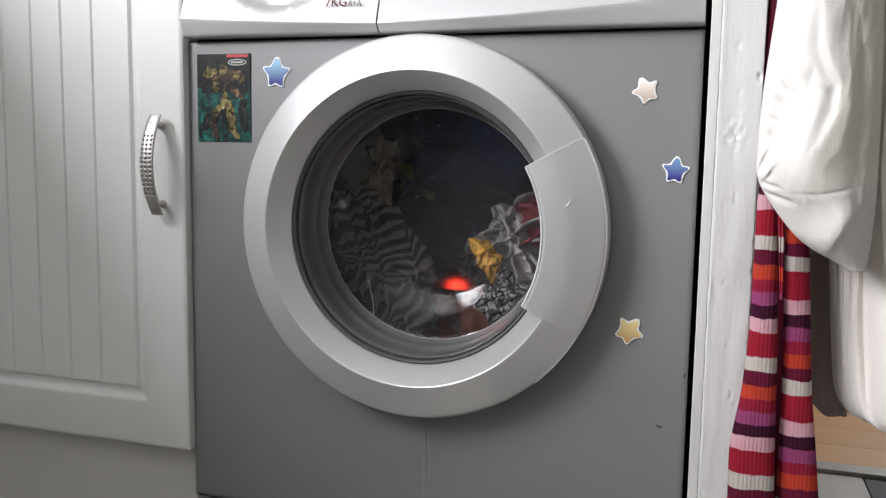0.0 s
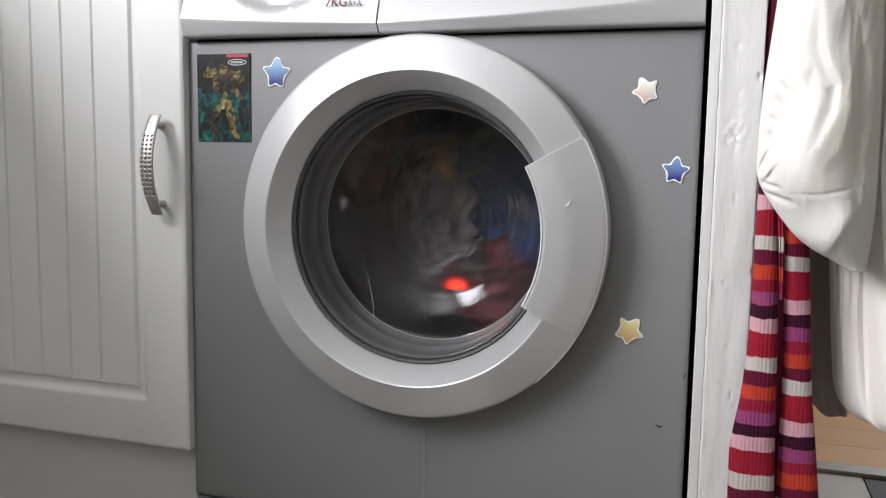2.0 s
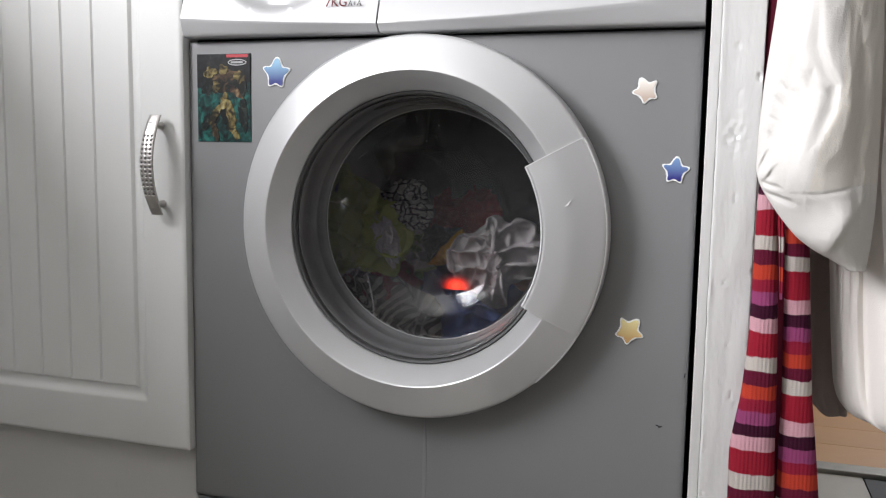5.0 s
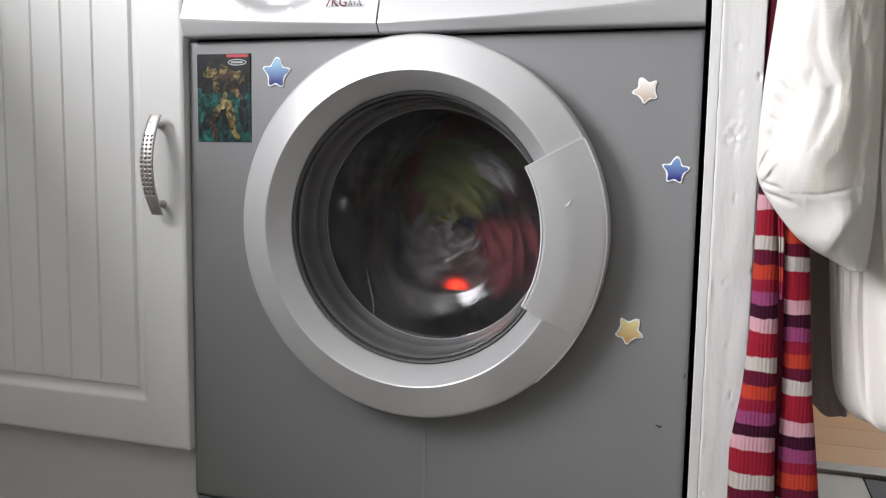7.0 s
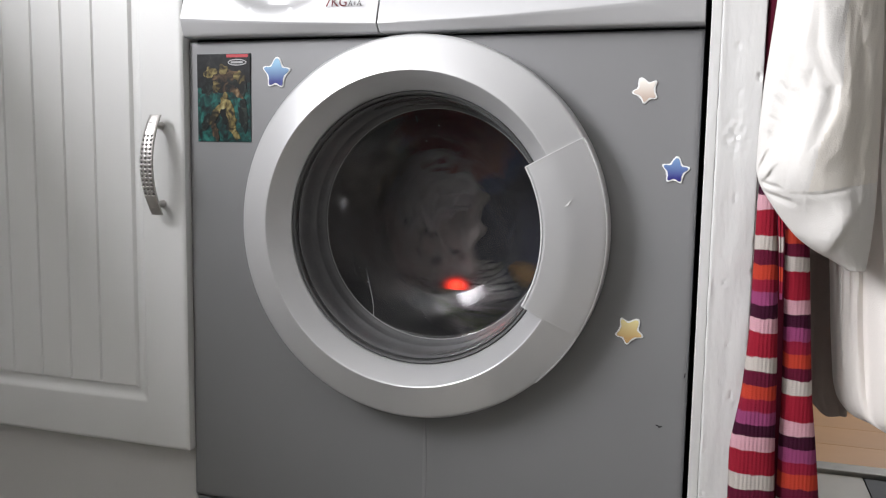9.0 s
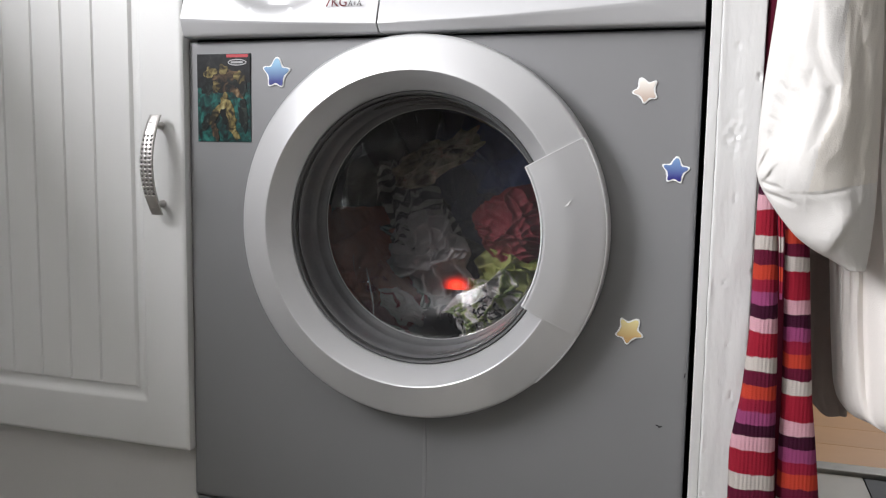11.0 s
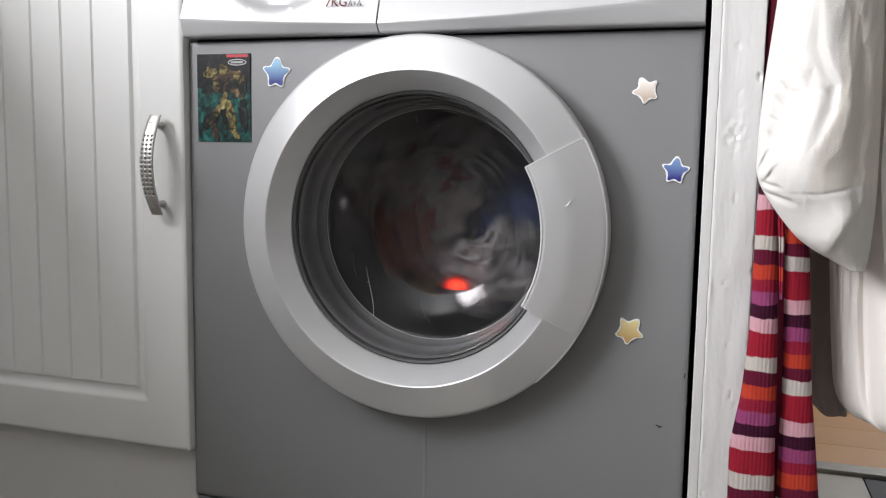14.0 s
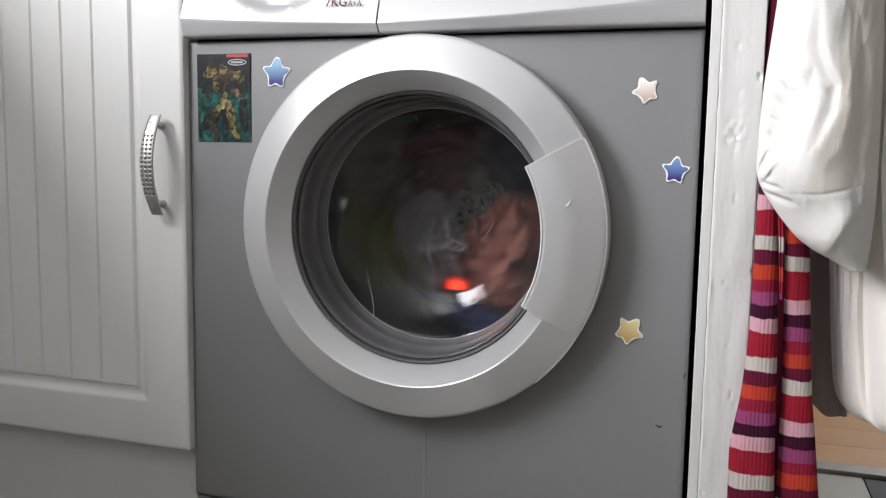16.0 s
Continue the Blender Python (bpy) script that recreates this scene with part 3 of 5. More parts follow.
for x, z, y, a, ln, m, host in ((0.1742, 0.5235, -0.0484, 52, 0.0075, SCRATCH, washer), (0.1722, 0.5222, -0.0488, 30, 0.0045, SCRATCH, washer), (0.2700, 0.2915, -0.0006, -20, 0.0030, BLACK, washer), (0.2722, 0.2908, -0.0006, 25, 0.0020, BLACK, washer), (0.2945, 0.3480, -0.0002, 80, 0.0030, BLACK, washer)):
    sc = part("scratch", prism(ellipse(0, 0, ln, 0.0006, a), -0.0003, 0.0006, 0.0001), m, host)
    sc.matrix_basis = pose(x, y, z)

# a slightly paler upright streak paints a faint highlight below the door
part("pale_streak", prism(ellipse(0, 0, 0.0022, 0.065, 0), -0.0003, 0.0004, 0.0001), mat("streak_highlight", (0.25, 0.25, 0.252), 0.50, 0.25), washer, "pale streak painted for a faint highlight").matrix_basis = pose(0.0105, -0.0004, 0.205)

# a small red glow at the bowl's lower edge, standing in for a reflection
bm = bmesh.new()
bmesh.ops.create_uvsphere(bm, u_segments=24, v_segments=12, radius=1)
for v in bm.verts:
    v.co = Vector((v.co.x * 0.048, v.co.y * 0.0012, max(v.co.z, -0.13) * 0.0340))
part("red_reflection_glow", bm, GLOWRED, washer, "small red glow that stands in for a reflection").matrix_basis = pose(0.0212, 0.0815, 0.4130)

# beads of water and suds on the glass
WATER = plain("suds", (0.75, 0.76, 0.78), 0.15)
for k in range(15):
    a, r = random.uniform(0, 360), random.uniform(0.02, 0.125)
    y = float(np.interp(r, [q[0] for q in bowl[::-1]], [q[1] for q in bowl[::-1]]))
    bm = bmesh.new()
    bmesh.ops.create_icosphere(bm, subdivisions=1, radius=random.uniform(0.0003, 0.0008))
    part("droplet", bm, WATER, washer).matrix_basis = pose(CX + r * math.cos(radians(a)), y - 0.0003, CZ + r * math.sin(radians(a)))

# runs of water on the inside of the bowl
def water_run(points, r):
    bm = bmesh.new()
    rings = []
    for k, (x, z) in enumerate(points):
        y = float(np.interp(math.hypot(x, z), [q[0] for q in bowl[::-1]], [q[1] for q in bowl[::-1]])) - 0.0002
        w = r * (0.5 + 0.5 * math.sin(math.pi * (k + 0.5) / len(points)))
        rings.append([bm.verts.new((CX + x + w * math.cos(a), y - 0.4 * w * math.sin(a), CZ + z)) for a in (0, 1.05, 2.1, 3.14, 4.7)])
    for p, q in zip(rings, rings[1:]):
        for k in range(5):
            bm.faces.new((p[k], p[(k + 1) % 5], q[(k + 1) % 5], q[k]))
    part("water_run", bm, RUN, washer, "thin run of water on the glass")


RUN = plain("water_run", (0.10, 0.10, 0.103), 0.3)
water_run([(-0.0932, -0.058), (-0.0880, -0.073), (-0.0818, -0.0887), (-0.0765, -0.102), (-0.0726, -0.1161)], 0.0008)
water_run([(-0.0980, 0.0759), (-0.0930, 0.0800), (-0.0880, 0.0830)], 0.0006)
water_run([(-0.0252, 0.1260), (-0.0248, 0.1234), (-0.0250, 0.1190)], 0.0007)
water_run([(-0.1083, -0.0414), (-0.1060, -0.055), (-0.1020, -0.067)], 0.0005)

# the drum, which turns
drum = part("drum", revolve([(0.178, 0.090), (0.183, 0.088), (0.236, 0.092), (0.240, 0.100), (0.240, 0.420), (0.234, 0.430), (0.040, 0.436), (0.0005, 0.436),
                             (0.0005, 0.440), (0.240, 0.442), (0.244, 0.430), (0.244, 0.090), (0.183, 0.0850), (0.178, 0.087)], 0, 0, 96), STEEL, washer, "dark perforated steel drum")
drum.matrix_basis = pose(CX, 0, CZ)
for k in range(3):
    bm = bmesh.new()
    prof = [(-0.032, 0), (-0.018, 0.03), (-0.006, 0.048), (0.006, 0.048), (0.018, 0.03), (0.032, 0)]
    rows = [[bm.verts.new((p[0], y, -0.2385 + p[1] * (1 if 0.12 < y < 0.40 else 0.6))) for p in prof] for y in (0.105, 0.125, 0.26, 0.39, 0.415)]
    for p, q in zip(rows, rows[1:]):
        for i in range(5):
            bm.faces.new((p[i], p[i + 1], q[i + 1], q[i]))
    bm.faces.new(rows[0]), bm.faces.new(rows[-1][::-1])
    part("lifter", bm, STEEL, drum).matrix_basis = pose(0, 0, 0, 0, 120 * k)


# ---- the kitchen cabinet ----
def cabinet_door_mesh():
    """A foil-wrapped door with a moulded frame and upright V grooves in its field."""
    x0, x1, z0, z1 = -0.745, -0.2945, 0.1995, 0.865
    px, pz, qx, qz = -0.3530, 0.2568, -0.6910, 0.81
    grooves = [-0.4245 - 0.0467 * k for k in range(6)]
    xs = [x0, x0 + 0.0015, x0 + 0.004, -0.71, -0.6905, x1, x1 - 0.001, x1 - 0.0025, x1 - 0.005]
    xs += [px - d for d in (-0.003, -0.001, 0, 0.002, 0.004, 0.007, 0.010, 0.013, 0.0155, 0.017, 0.019, 0.021)] + [qx + d for d in (0, 0.004, 0.01, 0.0155, 0.019)]
    for gx in grooves:
        xs += [gx + d for d in (-0.0035, -0.002, -0.001, 0, 0.001, 0.002, 0.0035)]
    zs = [z0, z0 + 0.001, z0 + 0.0025, z0 + 0.005, z1 - 0.004, z1] + [pz + d for d in (-0.003, -0.001, 0, 0.002, 0.004, 0.007, 0.010, 0.013, 0.0155, 0.017, 0.019, 0.021, 0.024)]
    zs += [0.29 + 0.04 * k for k in range(13)] + [qz - d for d in (0, 0.004, 0.01, 0.0155, 0.019)]
    xs, zs = sorted(set(round(v, 5) for v in xs)), sorted(set(round(v, 5) for v in zs))

    def depth(x, z):
        d = min(px - x, z - pz, x - qx, qz - z)
        y = 0.0
        if d > 0:
            y = np.interp(d, [0, 0.002, 0.004, 0.007, 0.010, 0.013, 0.0155, 0.017, 0.019, 0.021], [0, 0.0008, 0.0025, 0.0048, 0.0060, 0.0062, 0.0058, 0.0040, 0.0022, 0.0020])
        if d > 0.021:
            for gx in grooves:
                y += 0.0024 * max(0, 1 - abs(x - gx) / 0.002)
        e = min(x - x0, x1 - x, z - z0, z1 - z)
        if e < 0.005:
            y += 0.0026 * (1 - e / 0.005) ** 2
        return -0.020 + y

    bm = bmesh.new()
    grid = [[bm.verts.new((x, depth(x, z), z)) for z in zs] for x in xs]
    for i in range(len(xs) - 1):
        for j in range(len(zs) - 1):
            bm.faces.new((grid[i][j], grid[i + 1][j], grid[i + 1][j + 1], grid[i][j + 1]))
    rim = [grid[i][0] for i in range(len(xs))] + grid[-1][1:] + [grid[i][-1] for i in range(len(xs) - 2, -1, -1)] + grid[0][-2:0:-1]
    back = [bm.verts.new((v.co.x, -0.001, v.co.z)) for v in rim]
    for i in range(len(rim)):
        j = (i + 1) % len(rim)
        bm.faces.new((rim[i], rim[j], back[j], back[i]))
    bm.faces.new(back)
    return bm


def bow_handle():
    """A bowed strap with three columns of pressed dots."""
    bm = bmesh.new()
    nu, nv = 30, 168
    rows = []
    for j in range(nv + 1):
        t = -1 + 2 * j / nv
        z, bow = 0.0600 * t, 0.0145 + 0.0195 * (1 - t * t)
        w = 0.0072 + 0.0012 * (1 - t * t)
        row = []
        for i in range(nu + 1):
            s = -1 + 2 * i / nu
            d = 0.0014 * abs(s) ** 4
            if abs(t) < 0.62:
                fz, fx = (t / 0.62 * 7.0) % 1.0 - 0.5, ((s + 1) * 1.5) % 1.0 - 0.5
                if abs(s) < 0.9:
                    d += 0.0013 * max(0, 1 - (math.hypot(fz, fx) / 0.34) ** 2)
            row.append((w * s, -bow + d, z))
        rows.append([bm.verts.new(c) for c in row] + [bm.verts.new((row[-1][0] * 0.9, -bow + 0.0052, z)), bm.verts.new((row[0][0] * 0.9, -bow + 0.0052, z))])
    for p, q in zip(rows, rows[1:]):
        for i in range(len(p)):
            k = (i + 1) % len(p)
            bm.faces.new((p[i], p[k], q[k], q[i]))
    # faces inside the dimples get a darker colour that paints in their shade
    for f in bm.faces:
        c = f.calc_center_median()
        t, sx = c.z / 0.06, c.x / (0.0072 + 0.0012 * (1 - (c.z / 0.06) ** 2))
        if abs(t) < 0.62 and abs(sx) < 0.9 and math.hypot((t / 0.62 * 7.0) % 1.0 - 0.5, ((sx + 1) * 1.5) % 1.0 - 0.5) < 0.27:
            f.material_index = 1
    bm.faces.new(rows[0][::-1]), bm.faces.new(rows[-1])
    return bm


cabinet = thing("kitchen_cabinet", "white kitchen base cabinet with a grooved moulded door", "cabinet", (0, 0, 0))
part("carcass", box(-0.745, -0.3005, 0.0085, 0.56, 0.2005, 0.865, 0.001, 1), WHITE, cabinet, "white cabinet box")
cdoor = part("door", cabinet_door_mesh(), WHITE, cabinet, "white door with upright grooves", 25)
cdoor.location = (-0.003, 0.008, -0.003)
hd = part("handle", bow_handle(), CHROME, cdoor, "bowed metal handle with pressed dots", 35)
hd.matrix_basis = pose(-0.3240, -0.020, 0.5560)
# darker metal tone for the shade painted into the dimples
hd.data.materials.append(mat("dimple_shade", (0.17, 0.165, 0.16), 0.45, 0.6))
for hz in (0.047, -0.047):
    part("handle_post", revolve([(0.0005, -0.0205), (0.0042, -0.0205), (0.0036, -0.010), (0.0046, -0.001), (0.0005, -0.001)], 0, 0, 20), CHROME, cdoor).matrix_basis = pose(-0.3240, -0.020, 0.5560 + hz)
part("plinth", box(-0.745, -0.2995, 0.0085, 0.028, 0.0, 0.1985, 0.001, 1), PLINTH, cabinet, "plain plinth board")


# unseen run of units round the corner under the window, added to cast shade
def shade_run():
    c = thing("unseen_shade_counter", "unseen white base units and plain worktop, added to cast shade", "counter")
    part("body", box(-1.379, -0.748, -2.45, -0.03, 0.0, 0.868, 0.002, 1), WHITE, c)
    part("worktop", box(-1.379, -0.705, -2.46, -0.03, 0.869, 0.915, 0.004, 2), PLINTH, c, "plain worktop")


shade_run()

# ---- magnets on the machine's front ----
def star_outline(r, turn, grow=0.0):
    """A plump star: a round body with one tall tip, two side tips and two short feet."""
    out = []
    for i in range(64):
        a = 360 * i / 64
        k = 0.64
        for at, high, wide in ((90, 0.40, 22), (20, 0.36, 15), (160, 0.36, 15), (-58, 0.26, 16), (-122, 0.26, 16)):
            d = (a - at + 180) % 360 - 180
            k += high * math.exp(-(d / wide) ** 2)
        k = k * r + grow
        out.append((k * math.cos(radians(a + turn)), k * math.sin(radians(a + turn))))
    return out


PAPER = plain("white_sticker_edge", (0.82, 0.82, 0.80), 0.4)
GLOSSY = {"blue": ((0.03, 0.04, 0.20), (0.25, 0.45, 0.62)), "white": ((0.52, 0.41, 0.34), (0.84, 0.81, 0.75)), "violet": ((0.035, 0.035, 0.20), (0.18, 0.30, 0.52)), "yellow": ((0.48, 0.30, 0.12), (0.77, 0.69, 0.34))}


def star_magnet(tone, x, z, r, turn, label):
    s = thing("star_magnet", label, "magnet", (x, -0.0002, z), "star magnets on the washing machine")
    part("backing", prism(star_outline(r, turn), -0.0014, 0.0, 0.0004), PAPER, s, "white edge")
    a, c = GLOSSY[tone]
    part("print", prism(star_outline(r, turn, -0.0019), -0.0019, -0.0012, 0.0002), split("print_" + tone, a, c, 2, (-r * 0.45, r * 0.75), 0.35), s, "coloured star")


star_magnet("blue", -0.1775, 0.6612, 0.0190, -4, "pale blue star-shaped magnet with a white edge")
star_magnet("white", 0.2432, 0.6395, 0.0145, 25, "cream white star-shaped magnet with a pale edge")
star_magnet("violet", 0.2755, 0.5590, 0.0148, -6, "violet-blue star-shaped magnet with a white edge")
star_magnet("yellow", 0.2355, 0.3905, 0.0162, -38, "yellow star-shaped magnet with a white edge")


def patch(x, z, a, b, turn, seed):
    """An uneven brushed patch, longer one way."""
    out = []
    for px, pz in ellipse(0, 0, a, b, turn, 36):
        k = 1 + 0.55 * noise.noise(Vector((px * 190, seed * 3.7, pz * 190)))
        out.append((x + px * k, z + pz * k))
    return out


def painted(name, stops, scale):
    """A glossy print whose brushy patches run through several tones."""
    m = plain(name, (0.1, 0.1, 0.1), 0.45)
    n, l = m.node_tree.nodes, m.node_tree.links
    tc, nz, ramp = n.new("ShaderNodeTexCoord"), n.new("ShaderNodeTexNoise"), n.new("ShaderNodeValToRGB")
    nz.inputs["Scale"].default_value, nz.inputs["Detail"].default_value, nz.inputs["Distortion"].default_value = scale, 5, 1.2
    l.new(tc.outputs["Object"], nz.inputs[0])
    l.new(nz.outputs[0], ramp.inputs[0])
    for i, (at, c) in enumerate(stops):
        e = ramp.color_ramp.elements[i] if i < 2 else ramp.color_ramp.elements.new(at)
        e.position, e.color = at, (*c, 1)
    b = n["Principled BSDF"]
    l.new(ramp.outputs[0], b.inputs["Base Color"])
    b.inputs["Specular IOR Level"].default_value = 0.25
    return m


def picture_card():
    card = thing("picture_magnet", "dark teal picture magnet with gold shapes and a red tab", "magnet", (-0.2476, -0.0002, 0.6338))
    ground = painted("card_teal", [(0.36, (0.004, 0.005, 0.006)), (0.50, (0.005, 0.035, 0.032)), (0.62, (0.010, 0.10, 0.085)), (0.75, (0.03, 0.16, 0.13))], 70)
    top = painted("card_black", [(0.45, (0.005, 0.005, 0.006)), (0.62, (0.012, 0.014, 0.014)), (0.75, (0.03, 0.03, 0.025))], 90)
    gold = painted("card_gold", [(0.38, (0.012, 0.010, 0.005)), (0.48, (0.10, 0.075, 0.025)), (0.60, (0.26, 0.21, 0.08)), (0.74, (0.45, 0.40, 0.20))], 70)
    brown = painted("card_brown", [(0.42, (0.005, 0.005, 0.005)), (0.54, (0.05, 0.03, 0.015)), (0.66, (0.16, 0.10, 0.05)), (0.76, (0.32, 0.24, 0.14))], 80)
    dark = painted("card_dark", [(0.5, (0.003, 0.004, 0.004)), (0.65, (0.02, 0.03, 0.025)), (0.78, (0.10, 0.09, 0.04))], 120)
    w, h = 0.0360, 0.0515
    rect = [(-w, -h), (w, -h), (w, h), (-w, h)]
    part("backing", prism(rect, -0.0010, 0.0, 0.0003), ground, card, "dark teal printed card", 0)
    part("print", prism([(-w, 0.012), (w, 0.018), (w, h), (-w, h)], -0.0013, -0.0009, 0.0001), top, card, "black upper part", 0)
    y = -0.00135
    for name, m, x, z, a, b, t in (("shape", brown, 0.004, 0.019, 0.026, 0.013, 5), ("shape", dark, -0.020, 0.014, 0.0120, 0.0070, 40), ("shape", dark, 0.018, 0.012, 0.0140, 0.0085, -25), ("shape", dark, 0.0, -0.016, 0.0060, 0.0150, 8), ("shape", dark, -0.024, -0.028, 0.0050, 0.0100, -20), ("shape", dark, 0.026, -0.020, 0.0060, 0.0200, 5), ("shape", brown, -0.004, 0.022, 0.0060, 0.0090, 20), ("shape", gold, -0.019, 0.030, 0.0080, 0.0065, 10), ("shape", gold, 0.000, 0.033, 0.0055, 0.0060, 0), ("shape", gold, 0.022, 0.024, 0.0085, 0.0060, -30),
                                   ("shape", gold, -0.010, 0.014, 0.0055, 0.0060, 0), ("shape", brown, 0.016, 0.008, 0.012, 0.0040, -35), ("shape", gold, 0.0005, -0.004, 0.0095, 0.0050, 75),
                                   ("shape", gold, -0.012, -0.019, 0.0145, 0.0046, 55), ("shape", gold, 0.010, -0.023, 0.0170, 0.0055, -82), ("shape", brown, -0.012, -0.038, 0.0110, 0.0040, -75), ("shape", gold, 0.015, -0.042, 0.0090, 0.0036, -55)):
        part(name, prism(patch(x, z, a, b, t, len(card.children)), y, -0.0009, 0.00002), m, card, "", 0)
        y -= 0.00003
    part("red_tab", prism([(0.004, h - 0.0042), (w - 0.003, h - 0.0042), (w - 0.003, h - 0.0008), (0.004, h - 0.0008)], -0.0016, -0.0009, 0.0001), plain("card_red", (0.42, 0.02, 0.03), 0.4), card, "red tab", 0)
    part("badge", prism(ellipse(0.0185, h - 0.0100, 0.0125, 0.0038, 0, 28), -0.0016, -0.0009, 0.0001), plain("card_grey", (0.42, 0.42, 0.42), 0.4), card, "grey oval badge", 0)
    part("badge_field", prism(ellipse(0.0185, h - 0.0100, 0.0112, 0.0026, 0, 28), -0.0018, -0.0015, 0.0001), top, card, "", 0)
    part("badge_bar", prism([(0.0105, h - 0.0112), (0.0265, h - 0.0112), (0.0265, h - 0.0088), (0.0105, h - 0.0088)], -0.0020, -0.0017, 0.0001), plain("card_bar", (0.35, 0.35, 0.35), 0.4), card, "", 0)


picture_card()

# ---- clothes that hang at the doorway ----
_W, _M, _O, _C, _P, _D, _L, _R = (0.52, 0.47, 0.43), (0.115, 0.010, 0.030), (0.46, 0.048, 0.026), (0.25, 0.014, 0.036), (0.27, 0.055, 0.15), (0.044, 0.007, 0.022), (0.60, 0.33, 0.38), (0.29, 0.014, 0.030)
KNIT_A = banded("striped_knit", [(38, _M), (43, _W), (70, _R), (40, _L), (38, _D), (37, _P), (35, _C), (40, _O)][::1], 0.1151, 0.3656, 2, 0.95, 0.0036)
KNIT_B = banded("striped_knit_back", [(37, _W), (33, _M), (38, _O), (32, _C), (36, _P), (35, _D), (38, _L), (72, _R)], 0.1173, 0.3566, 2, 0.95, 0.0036)


